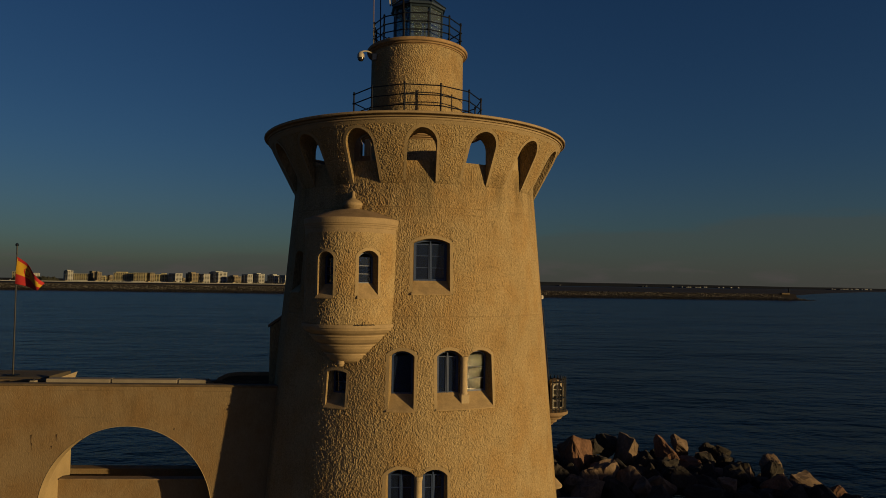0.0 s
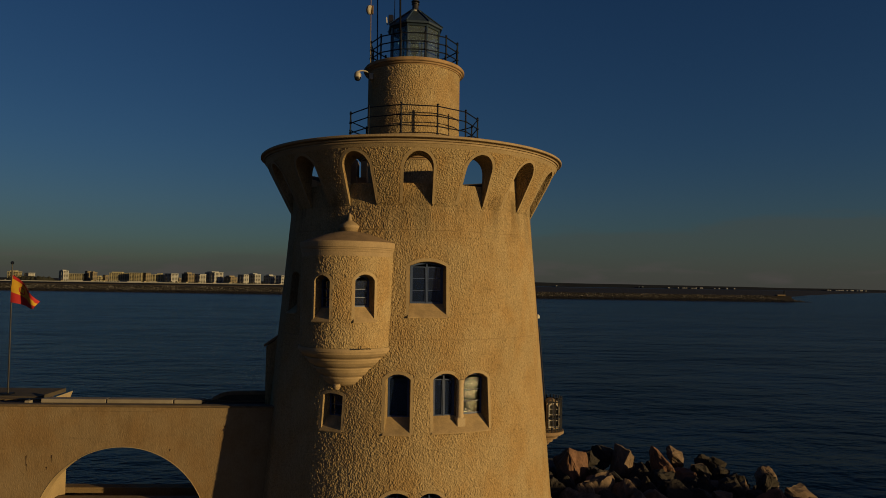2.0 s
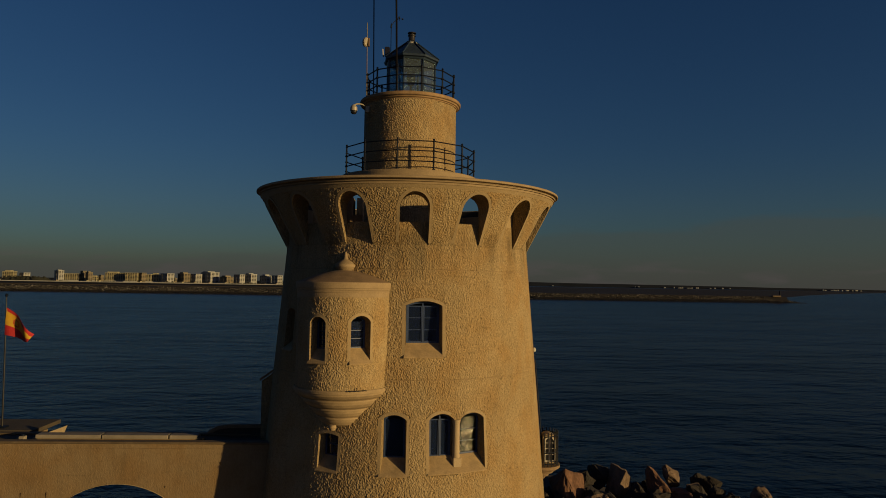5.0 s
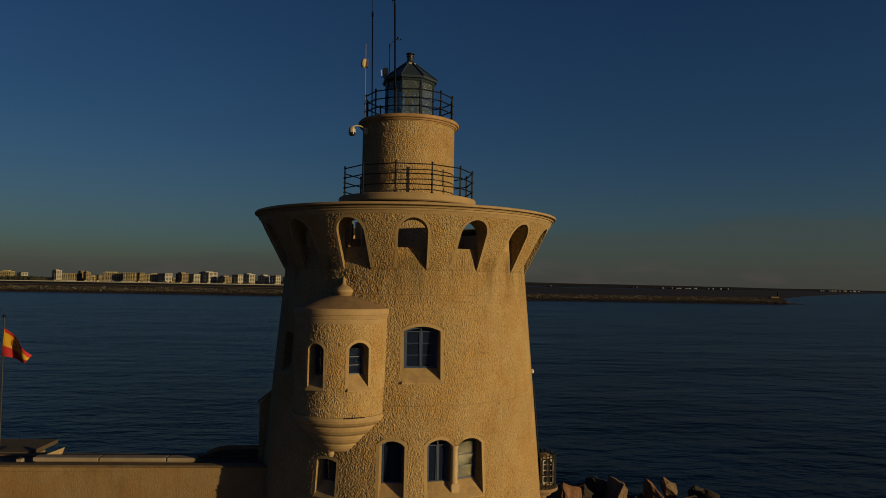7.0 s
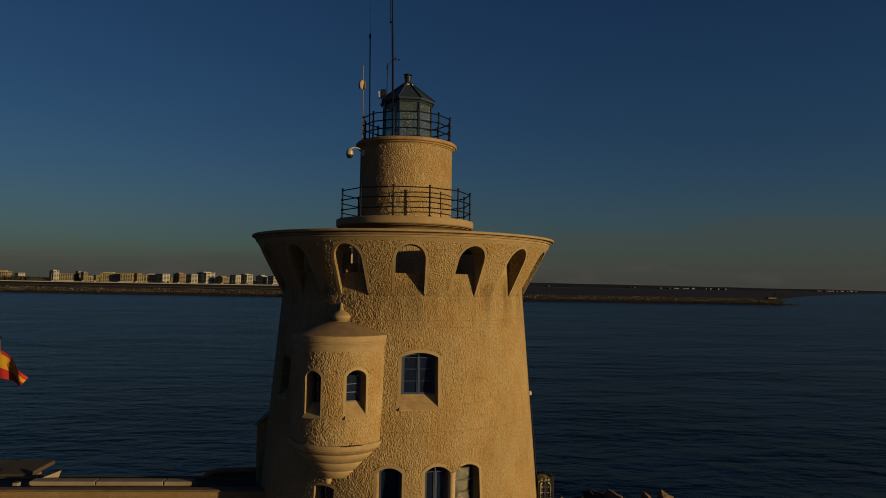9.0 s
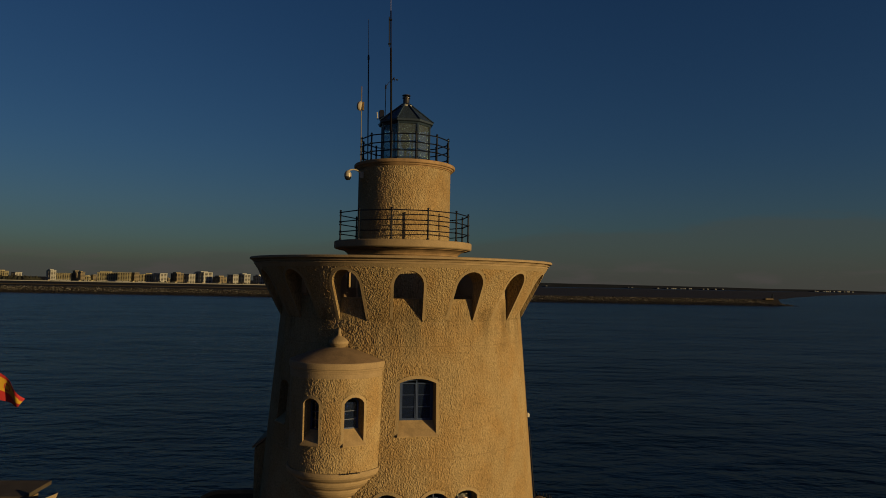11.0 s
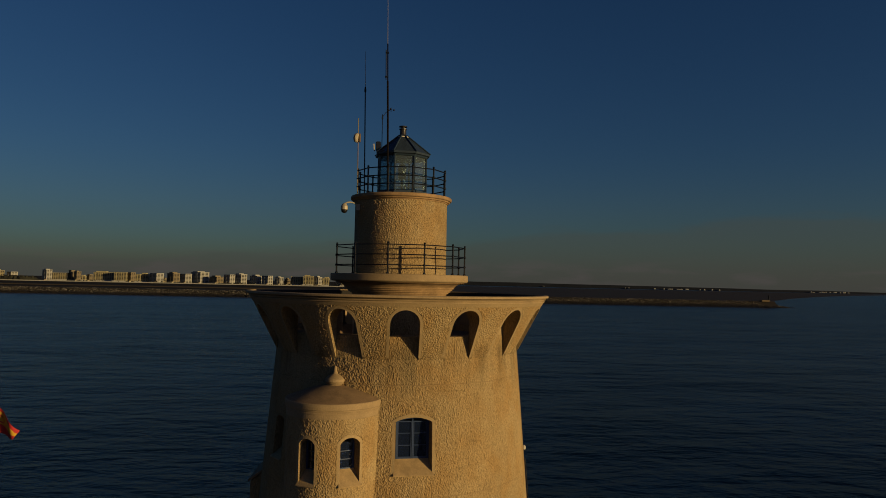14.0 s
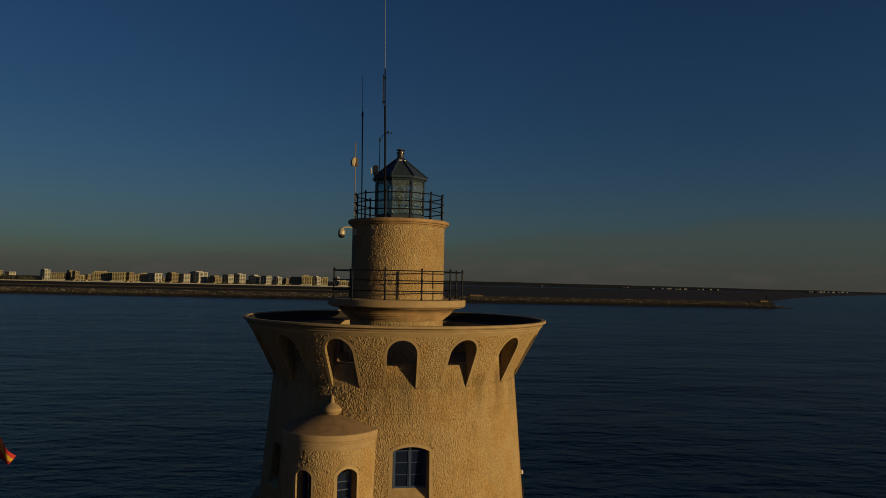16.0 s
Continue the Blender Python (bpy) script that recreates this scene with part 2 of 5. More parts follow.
STUCCO = stucco("cream_stucco", (0.282, 0.22, 0.127), 0.033, 26.0)
STUCCO_COAT = stucco("rough_cream_stucco", (0.308, 0.239, 0.137), 0.018, 36.0, 0.9)
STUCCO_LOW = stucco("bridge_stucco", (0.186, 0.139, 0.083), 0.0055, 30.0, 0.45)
PLASTER = material("smooth_plaster", (0.289, 0.222, 0.128), 0.85, vary=0.16, scale=1.3, fine=30, bump=0.010, bump_scale=32)
LIGHT_PLASTER = material("pale_plaster", (0.32, 0.256, 0.166), 0.85, vary=0.16, scale=1.3, fine=30, bump=0.010, bump_scale=32)
CORBEL = material("moulded_plaster", (0.269, 0.204, 0.122), 0.85, vary=0.2, scale=2.0, fine=25, bump=0.006, bump_scale=28)
STAINED = material("rain_stained_plaster", (0.199, 0.138, 0.0833), 0.9, vary=0.3, scale=2.5, fine=20, bump=0.006, bump_scale=20)
CORBEL_RED = material("reddish_stained_plaster", (0.232, 0.155, 0.084), 0.9, vary=0.35, scale=2.2, fine=22, bump=0.006, bump_scale=24)
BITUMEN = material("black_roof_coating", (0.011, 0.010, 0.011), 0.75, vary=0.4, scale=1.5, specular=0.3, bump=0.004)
TERRACE = material("terrace_screed", (0.058, 0.0478, 0.0358), 0.9, vary=0.3, bump=0.005)
IRON = material("dark_painted_iron", (0.0035, 0.0065, 0.017), 0.55, specular=0.15, vary=0.3, scale=8, bump=0.001)
MAST = material("brown_mast_paint", (0.0040, 0.0030, 0.0040), 0.7, specular=0.08, vary=0.3, scale=6)
WHITE_ROD = material("white_fibreglass", (0.12, 0.12, 0.12), 0.5, vary=0.15, scale=8)
BLUE = material("blue_window_paint", (0.020, 0.044, 0.125), 0.5, vary=0.2, scale=6, bump=0.001)
LANTERN_BLUE = material("blue_grey_lantern_paint", (0.016, 0.032, 0.060), 0.4, metal=0.0, vary=0.25, scale=6, bump=0.001)
ROOF_BLUE = material("blue_roof_sheet", (0.025, 0.039, 0.062), 0.22, metal=0.0, vary=0.25, scale=5, bump=0.002, bump_scale=8)
STONE_SILL = material("sill_plaster", (0.30, 0.222, 0.122), 0.85, vary=0.3, scale=3, fine=25, bump=0.004, bump_scale=30)
RUST = material("rust_stain", (0.0455, 0.026, 0.0169), 0.95, vary=0.4, scale=8)
COPING = material("weathered_coping", (0.102, 0.0752, 0.046), 0.9, vary=0.35, scale=1.6, fine=22, bump=0.006, bump_scale=22)
WHITE = material("white_paint", (0.415, 0.4, 0.372), 0.5, vary=0.12, scale=6)
DARK_PLASTIC = material("black_dome_plastic", (0.015, 0.015, 0.018), 0.15, vary=0.1)
CREAM_PLASTIC = material("cream_plastic", (0.312, 0.289, 0.242), 0.4, vary=0.1)
# dark colour stands in for the shade inside the rooms
ROOM_DARK = material("room_shade", (0.10, 0.09, 0.08), 0.9, vary=0.2)
# second stone's near-black carries shade; brown and pale ones stay for lit blocks
ROCK = [material("brown_armour_stone", (0.128, 0.068, 0.044), 0.92, vary=0.45, scale=1.1, fine=9, fine_vary=0.3, bump=0.05, bump_scale=5),
        material("shade_dark_armour_stone", (0.018, 0.0152, 0.0145), 0.92, vary=0.45, scale=1.3, fine=9, fine_vary=0.3, bump=0.05, bump_scale=6),
        material("pale_armour_stone", (0.122, 0.086, 0.062), 0.92, vary=0.45, scale=0.9, fine=8, fine_vary=0.3, bump=0.05, bump_scale=5)]
def speckled(m, low, high):
    """Lets single stones of a joined heap differ in tone."""
    n, link = m.node_tree.nodes, m.node_tree.links.new
    p = n["Principled BSDF"]
    src = p.inputs["Base Color"].links[0].from_socket
    geo = n.new("ShaderNodeNewGeometry")
    r = n.new("ShaderNodeMapRange")
    r.inputs["To Min"].default_value, r.inputs["To Max"].default_value = low, high
    few = n.new("ShaderNodeMath")
    few.operation, few.inputs[1].default_value = "POWER", 2.4
    link(geo.outputs["Random Per Island"], few.inputs[0])
    link(few.outputs[0], r.inputs["Value"])
    q = n.new("ShaderNodeVectorMath")
    q.operation = "SCALE"
    link(src, q.inputs[0])
    link(r.outputs["Result"], q.inputs["Scale"])
    link(q.outputs[0], p.inputs["Base Color"])
    return m


FAR_ROCK = material("far_rock", (0.034, 0.033, 0.031), 0.95, vary=0.5, scale=0.25, fine=1.5, fine_vary=0.4)
WET_ROCK = material("wet_rock", (0.0096, 0.0084, 0.0072), 0.6, vary=0.4, scale=0.3, fine=1.5)
speckled(FAR_ROCK, 0.12, 5.2)
CONCRETE = material("quay_concrete", (0.182, 0.163, 0.137), 0.9, vary=0.3, scale=0.5, bump=0.006, bump_scale=20)
SLAB = material("pale_coping_slab", (0.207, 0.187, 0.158), 0.8, vary=0.2, scale=2, bump=0.003)
LAND = material("scrub_land", (0.0095, 0.0085, 0.0060), 0.95, specular=0.1, vary=0.4, scale=0.02, fine=0.2)
SAND = material("pale_promenade", (0.052, 0.043, 0.032), 0.95, specular=0.1, vary=0.25, scale=0.03, fine=0.3)
# bluish base colour carries the haze of distance
HAZE_LAND = material("haze_tinted_coast", (0.015, 0.020, 0.032), 0.95, specular=0.1, vary=0.3, scale=0.006, fine=0.05)
TREES = material("dark_trees", (0.0125, 0.0150, 0.0095), 0.95, vary=0.4, scale=0.05, fine=0.5)
RED = material("red_cloth", (0.30, 0.010, 0.014), 0.8, vary=0.1, scale=3)
YELLOW = material("yellow_cloth", (0.42, 0.25, 0.013), 0.8, vary=0.1, scale=3)
FACADES = [material("cream_facade", (0.268, 0.25, 0.165), 0.9, vary=0.15, scale=0.08, fine=0.6, fine_vary=0.1),
           material("sand_facade", (0.165, 0.143, 0.102), 0.9, vary=0.15, scale=0.08, fine=0.6, fine_vary=0.1),
           material("white_facade", (0.29, 0.305, 0.315), 0.9, vary=0.15, scale=0.08, fine=0.6, fine_vary=0.1)]
FACADE_GLASS = material("shaded_window_band", (0.022, 0.023, 0.026), 0.3, vary=0.2, scale=0.2)
SEA = sea_water("sea_water", 1.45)
# dark mauve stands in for haze mirrored in distant water
DULL_WATER = material("dull_far_water", (0.0105, 0.0100, 0.0150), 0.75, specular=0.2, vary=0.35, scale=0.01, fine=0.1)


def clear_glass(name, tint, rough=0.02):
    m = bpy.data.materials.new(name)
    m.use_nodes = True
    p = m.node_tree.nodes["Principled BSDF"]
    p.inputs["Base Color"].default_value = (*tint, 1)
    p.inputs["Roughness"].default_value = rough
    p.inputs["Transmission Weight"].default_value = 1.0
    p.inputs["IOR"].default_value = 1.45
    return m


# blue tint and slight body stand in for reflected sky
GLASS = clear_glass("sky_tinted_glass", (0.09, 0.16, 0.42))
GLASS.node_tree.nodes["Principled BSDF"].inputs["Transmission Weight"].default_value = 0.93
RIPPLED = clear_glass("rippled_glass", (0.05, 0.07, 0.13), 0.05)
rn = RIPPLED.node_tree.nodes
ripple, hollow = rn.new("ShaderNodeTexNoise"), rn.new("ShaderNodeBump")
ripple.inputs["Scale"].default_value = 12.0
ripple.inputs["Detail"].default_value = 0.0
hollow.inputs["Distance"].default_value = 0.0125
RIPPLED.node_tree.links.new(rn.new("ShaderNodeTexCoord").outputs["Object"], ripple.inputs["Vector"])
RIPPLED.node_tree.links.new(ripple.outputs["Fac"], hollow.inputs["Height"])
RIPPLED.node_tree.links.new(hollow.outputs["Normal"], rn["Principled BSDF"].inputs["Normal"])
LANTERN_GLASS = clear_glass("lantern_glass", (0.46, 0.61, 0.65), 0.07)
LANTERN_GLASS.node_tree.nodes["Principled BSDF"].inputs["Transmission Weight"].default_value = 0.93


# ---- building helpers ----
def part(name, bm, mat, parent=None, label="", m=None, smooth=False):
    """One mesh object, under a thing or a part, in the parent's own space."""
    if isinstance(bm, bpy.types.Mesh):
        me = bm
    else:
        bmesh.ops.recalc_face_normals(bm, faces=bm.faces)
        me = bpy.data.meshes.new(name)
        bm.to_mesh(me)
        bm.free()
        for q in (mat if isinstance(mat, (list, tuple)) else [mat]):
            me.materials.append(q)
        if smooth:
            for f in me.polygons:
                f.use_smooth = True
            me.set_sharp_from_angle(angle=radians(24))
    ob = new(name, me)
    ob.parent = parent
    if m is not None:
        ob.matrix_basis = m
    if label:
        tagged(ob, label)
    return ob


def thing(name, label, category, at=(0, 0, 0), group="", kind="", turn=0):
    ob = new(name)
    ob.empty_display_size = 0.2
    ob.matrix_basis = pose(*at, 0, 0, turn)
    return tagged(ob, label, category, group, kind)


def box(bm, a, b, m=None):
    """An upright box from corner a to corner b."""
    vs = [bm.verts.new((x, y, z)) for x in (a[0], b[0]) for y in (a[1], b[1]) for z in (a[2], b[2])]
    for q in ((0, 1, 3, 2), (4, 6, 7, 5), (0, 4, 5, 1), (2, 3, 7, 6), (0, 2, 6, 4), (1, 5, 7, 3)):
        bm.faces.new([vs[i] for i in q])
    if m is not None:
        bmesh.ops.transform(bm, matrix=m, verts=vs)
    return vs


def revolve(bm, profile, segs=64, closed=False, c=(0, 0), a0=0.0):
    """Turns a profile of (radius, height) round the vertical through c."""
    rings = []
    for r, z in profile:
        if r < 1e-5:
            rings.append([bm.verts.new((c[0], c[1], z))])
        else:
            rings.append([bm.verts.new((c[0] + r * math.sin(a0 + math.tau * i / segs), c[1] - r * math.cos(a0 + math.tau * i / segs), z))
                          for i in range(segs)])
    pairs = list(zip(rings, rings[1:])) + ([(rings[-1], rings[0])] if closed else [])
    for p, q in pairs:
        for i in range(segs):
            j = (i + 1) % segs
            if len(p) == 1 and len(q) == 1:
                continue
            if len(p) == 1:
                bm.faces.new((p[0], q[j], q[i]))
            elif len(q) == 1:
                bm.faces.new((p[i], p[j], q[0]))
            else:
                bm.faces.new((p[i], p[j], q[j], q[i]))
    return bm


def tube(bm, pts, r, segs=8, r2=None):
    """A round bar through points, tapering from r to r2."""
    pts = [Vector(p) for p in pts]
    rings = []
    for i, p in enumerate(pts):
        d = (pts[min(i + 1, len(pts) - 1)] - pts[max(i - 1, 0)]).normalized()
        q = d.to_track_quat("Z", "Y")
        rr = r if r2 is None else r + (r2 - r) * i / (len(pts) - 1)
        rings.append([bm.verts.new(p + q @ Vector((rr * math.cos(math.tau * k / segs), rr * math.sin(math.tau * k / segs), 0)))
                      for k in range(segs)])
    for a, b in zip(rings, rings[1:]):
        for k in range(segs):
            bm.faces.new((a[k], a[(k + 1) % segs], b[(k + 1) % segs], b[k]))
    bm.faces.new(rings[0][::-1])
    bm.faces.new(rings[-1])
    return bm


def arch_line(hw, zb, zs, zt, n=10):
    """An arched outline in (x, z): from the bottom corner up, over a segmental head and down."""
    rise = max(zt - zs, 1e-3)
    R = (hw * hw + rise * rise) / (2 * rise)
    zc = zt - R
    a = math.asin(min(1.0, hw / R))
    if zc > zs:
        a = math.pi - a
    arc = [(R * math.sin(-a + 2 * a * i / n), zc + R * math.cos(-a + 2 * a * i / n)) for i in range(n + 1)]
    return [(-hw, zb)] + arc + [(hw, zb)]


def loft(bm, la, ya, lb, yb, m=None):
    """A solid between two outlines of as many points, at depths ya and yb."""
    A = [bm.verts.new((x, ya, z)) for x, z in la]
    B = [bm.verts.new((x, yb, z)) for x, z in lb]
    k = len(A)
    for i in range(k):
        bm.faces.new((A[i], A[(i + 1) % k], B[(i + 1) % k], B[i]))
    bm.faces.new(A[::-1])
    bm.faces.new(B)
    if m is not None:
        bmesh.ops.transform(bm, matrix=m, verts=A + B)


def ring_prism(bm, outer, inner, ya, yb, closed=True):
    """A frame between two outlines, from depth ya to yb."""
    k = len(outer)
    V = [[bm.verts.new((x, y, z)) for x, z in line] for line in (outer, inner) for y in (ya, yb)]
    for i in range(k if closed else k - 1):
        j = (i + 1) % k
        for p, q in ((0, 1), (1, 3), (3, 2), (2, 0)):
            bm.faces.new((V[p][i], V[p][j], V[q][j], V[q][i]))
    if not closed:
        for i in (0, k - 1):
            bm.faces.new([V[p][i] for p in (0, 1, 3, 2)])


def carve(bm, cutters):
    """The solid bm with the cutter solids taken out of it, as a mesh."""
    bmesh.ops.recalc_face_normals(bm, faces=bm.faces)
    bmesh.ops.recalc_face_normals(cutters, faces=cutters.faces)
    me, cm = bpy.data.meshes.new("solid"), bpy.data.meshes.new("cutter")
    bm.to_mesh(me)
    cutters.to_mesh(cm)
    bm.free()
    cutters.free()
    a, b = new("solid", me), new("cutter", cm)
    mod = a.modifiers.new("cut", "BOOLEAN")
    mod.operation, mod.solver, mod.object, mod.use_self = "DIFFERENCE", "EXACT", b, True
    bpy.context.view_layer.update()
    got = bpy.data.meshes.new_from_object(a.evaluated_get(bpy.context.evaluated_depsgraph_get()))
    bpy.data.objects.remove(a)
    bpy.data.objects.remove(b)
    bpy.data.meshes.remove(me)
    bpy.data.meshes.remove(cm)
    return got


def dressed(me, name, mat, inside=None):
    """Gives the carved mesh its finish; faces that lie within the radius inside(z) get a dark finish that stands in for
    room shade.
    """
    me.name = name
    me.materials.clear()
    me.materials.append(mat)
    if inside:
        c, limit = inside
        me.materials.append(ROOM_DARK)
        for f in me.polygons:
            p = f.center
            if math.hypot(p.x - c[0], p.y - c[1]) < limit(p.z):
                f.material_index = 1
    return me


# ---- sea, quay and far shore ----
bm = bmesh.new()
revolve(bm, [(0, 0), (60, 0), (400, 0), (1500, 0), (4900, 0)], 96)
tagged(part("water", bm, SEA), "dark blue choppy sea in low evening light", "sea", kind="structure")

bm = bmesh.new()
loft(bm, [(-46, -3), (-46, 2.5), (8.5, 2.5), (8.5, -3)], -24.0, [(-46, -3), (-46, 2.5), (8.5, 2.5), (8.5, -3)], 8.6)
tagged(part("ground", bm, CONCRETE), "weathered concrete quay round the lighthouse foot", "quay", kind="structure")


def boulder_mesh(seed, mat):
    """An angular block of armour stone: the hull of a few scattered corners, with chipped and weathered faces."""
    rng = random.Random(seed)
    b = bmesh.new()
    while len(b.verts) < 15:
        d = Vector((rng.uniform(-1, 1), rng.uniform(-1, 1), rng.uniform(-1, 1)))
        d = d / max(abs(d.x), abs(d.y), abs(d.z)) * rng.uniform(0.62, 0.86)
        if all((d - v.co).length > 0.42 for v in b.verts):
            b.verts.new(d)
    bmesh.ops.convex_hull(b, input=list(b.verts))
    bmesh.ops.delete(b, geom=[v for v in b.verts if not v.link_faces], context="VERTS")
    bmesh.ops.bevel(b, geom=list(b.edges), offset=0.05, segments=1, affect="EDGES", clamp_overlap=True)
    bmesh.ops.triangulate(b, faces=list(b.faces))
    for _ in range(2):
        bmesh.ops.subdivide_edges(b, edges=[e for e in b.edges if e.calc_length() > 0.16], cuts=1, use_grid_fill=True)
        bmesh.ops.triangulate(b, faces=list(b.faces))
    for v in b.verts:
        n = v.co.normalized()
        v.co += n * (0.13 * noise.noise(v.co * 1.9 + Vector((seed, 0, 0))) + 0.09 * noise.noise(v.co * 4.5 + Vector((0, seed, 0)))
                     + 0.035 * noise.noise(v.co * 11 + Vector((0, 0, seed))))
    me = bpy.data.meshes.new("boulder")
    b.to_mesh(me)
    b.free()
    me.materials.append(mat)
    return me


BOULDERS = [boulder_mesh(i, ROCK[i % 3]) for i in range(12)]
LABELS = ["rough brown block of armour stone beside the sea", "rough block of armour stone beside the sea, near-black to hold its shade",
          "pale weathered block of armour stone beside the sea"]
rng = random.Random(5)
placed = []


def boulder(x, y, z, s, k):
    ob = new("boulder", BOULDERS[k])
    ob.matrix_basis = Matrix.LocRotScale((x, y, z), Euler((rng.uniform(0, 6), rng.uniform(0, 6), rng.uniform(0, 6))),
                                         (s * rng.uniform(0.85, 1.25), s * rng.uniform(0.8, 1.1), s * rng.uniform(0.7, 0.95)))
    tagged(ob, LABELS[k % 3], "rock", "armour stones on the breakwater slope", "")


def crest(x, y):
    """Height of the rock slope: a low ridge that falls to the water beyond it and towards its far end."""
    back = max(0.0, y - (16.2 + 0.1 * (x - 9.0))) * 0.75
    end = max(0.0, x - (19.6 + 0.30 * (15.0 - y))) * 0.62
    front = max(0.0, 12.0 - y) * 0.06
    return 2.75 - back - end - front


# the large blocks that stand out along the ridge: place, height of the middle, size, stone
for x, y, z, s, k in ((9.6, 14.6, 3.1, 1.15, 0), (10.7, 16.4, 3.1, 0.95, 1), (13.1, 16.5, 2.9, 1.05, 2), (15.3, 16.0, 2.9, 1.15, 3), (16.7, 17.3, 3.0, 0.7, 5),
                      (18.7, 17.6, 2.15, 0.85, 4), (18.1, 14.0, 2.0, 0.8, 8), (20.8, 14.0, 2.5, 1.0, 11), (21.4, 12.0, 1.85, 1.15, 2), (22.6, 11.0, 1.6, 0.9, 9), (23.9, 10.2, 1.2, 0.95, 5),
                      (10.9, 13.9, 2.5, 0.9, 4), (13.6, 14.8, 2.4, 1.0, 7), (12.2, 17.4, 2.95, 0.9, 10)):
    placed.append((x, y, s * 0.8))
    boulder(x, y, z, s, k)
for _ in range(4200):
    x, y = rng.uniform(6.0, 30.0), rng.uniform(-7.5, 19.5)
    h = crest(x, y)
    if (x < 9.3 and y < 9.5) or h < -0.3:
        continue
    s = rng.choice((rng.uniform(0.65, 0.95), rng.uniform(0.9, 1.25)))
    if any((x - px) ** 2 + (y - py) ** 2 < (0.60 * (s + ps)) ** 2 for px, py, ps in placed):
        continue
    placed.append((x, y, s))
    # mostly the shade-dark stone, so the filling rows read as shaded
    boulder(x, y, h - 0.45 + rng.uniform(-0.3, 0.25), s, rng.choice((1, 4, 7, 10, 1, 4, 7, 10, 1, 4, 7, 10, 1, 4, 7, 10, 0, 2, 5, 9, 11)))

# unseen wall added to shade the lower rocks, stepped down for the lit end
bm = bmesh.new()
box(bm, (21.0, -9.0, -3), (51.0, -8.3, 7.3))
box(bm, (51.2, -9.0, -3), (62.0, -8.3, 6.0))
bmesh.ops.bevel(bm, geom=list(bm.edges), offset=0.04, segments=1, affect="EDGES")
tagged(part("wall_quay", bm, CONCRETE), "unseen concrete wall added to shade the armour stones", "wall", kind="structure")

# bed of the rock slope, under the blocks, in the shade-dark stone
bm = bmesh.new()
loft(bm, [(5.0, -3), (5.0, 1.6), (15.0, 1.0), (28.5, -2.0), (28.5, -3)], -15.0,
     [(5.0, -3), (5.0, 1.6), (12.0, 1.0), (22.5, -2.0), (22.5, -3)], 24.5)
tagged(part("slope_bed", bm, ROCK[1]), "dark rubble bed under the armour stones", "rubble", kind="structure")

# far breakwater
FAR_Y = 640.0


def pile(name, label, x0, x1, count, crest, mat, seed, y_at):
    rg = np.random.default_rng(seed)
    verts, faces = [], []
    base = np.array([(0, 0, 1), (0.9, 0, 0.1), (0.25, 0.9, 0), (-0.75, 0.5, 0.1), (-0.7, -0.55, 0), (0.3, -0.9, 0.1), (0, 0, -0.8)])
    tri = [(0, 1, 2), (0, 2, 3), (0, 3, 4), (0, 4, 5), (0, 5, 1), (6, 2, 1), (6, 3, 2), (6, 4, 3), (6, 5, 4), (6, 1, 5)]
    for i in range(count):
        x = rg.uniform(x0, x1)
        u = rg.uniform(0, 1)
        z = u * crest * min(1.0, (x1 - x) / 40 + 0.12)
        s = rg.uniform(0.5, 1.15)
        th = rg.uniform(0, 6.28)
        p = base * s * rg.uniform(0.7, 1.3, (7, 1))
        p = np.c_[p[:, 0] * np.cos(th) - p[:, 1] * np.sin(th), p[:, 0] * np.sin(th) + p[:, 1] * np.cos(th), p[:, 2] * 0.9]
        p += (x, y_at(x) + (u - 1) * 9, z - 0.6)
        k = len(verts)
        verts += p.tolist()
        faces += [(a + k, b + k, c + k) for a, b, c in tri]
    me = bpy.data.meshes.new(name)
    me.from_pydata(verts, [], faces)
    me.materials.append(mat)
    return tagged(new(name, me), label, "rocks", kind="stuff")


far_line = lambda x: FAR_Y + (18.0 if x < -180 else 18.0 - (x + 180) * 0.075 if x < 60 else 0.0)
pile("breakwater_rocks", "long low breakwater of brown rock across the bay", -720, 384, 14000, 6.3, FAR_ROCK, 3, far_line)
pile("waterline_rocks", "dark wet rocks along the foot of the far breakwater", -720, 386, 7000, 2.6, WET_ROCK, 9, lambda x: far_line(x) - 6.5)
bm = bmesh.new()
for xa, xb in ((-720, -180), (-180, 60), (60, 372)):
    ya, yb = far_line(xa), far_line(xb)
    v = [bm.verts.new(p) for p in ((xa, ya - 8, 0), (xa, ya, 6.0), (xa, ya + 8, 6.0), (xa, ya + 17, 0),
                                   (xb, yb - 8, 0), (xb, yb, 6.0), (xb, yb + 8, 6.0), (xb, yb + 17, 0))]
    for q in ((0, 1, 5, 4), (1, 2, 6, 5), (2, 3, 7, 6), (0, 3, 2, 1), (4, 5, 6, 7)):
        bm.faces.new([v[i] for i in q])
tagged(part("breakwater_core", bm, WET_ROCK), "rubble core of the far breakwater", "breakwater", kind="structure")
beacon = thing("harbour_beacon", "small pale beacon hut on the end of the breakwater", "beacon", (362, 640, 5.6))
bm = bmesh.new()
box(bm, (-4, -2.2, 0), (4, 2.2, 1.4))
part("plinth", bm, COPING, beacon, "brownish concrete base")
bm = bmesh.new()
revolve(bm, [(0, 1.9), (0.8, 1.9), (0.6, 6.0), (0, 6.4)], 10, c=(4, 0))
# tower shares the coast's haze-tinted colour
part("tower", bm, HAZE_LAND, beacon)

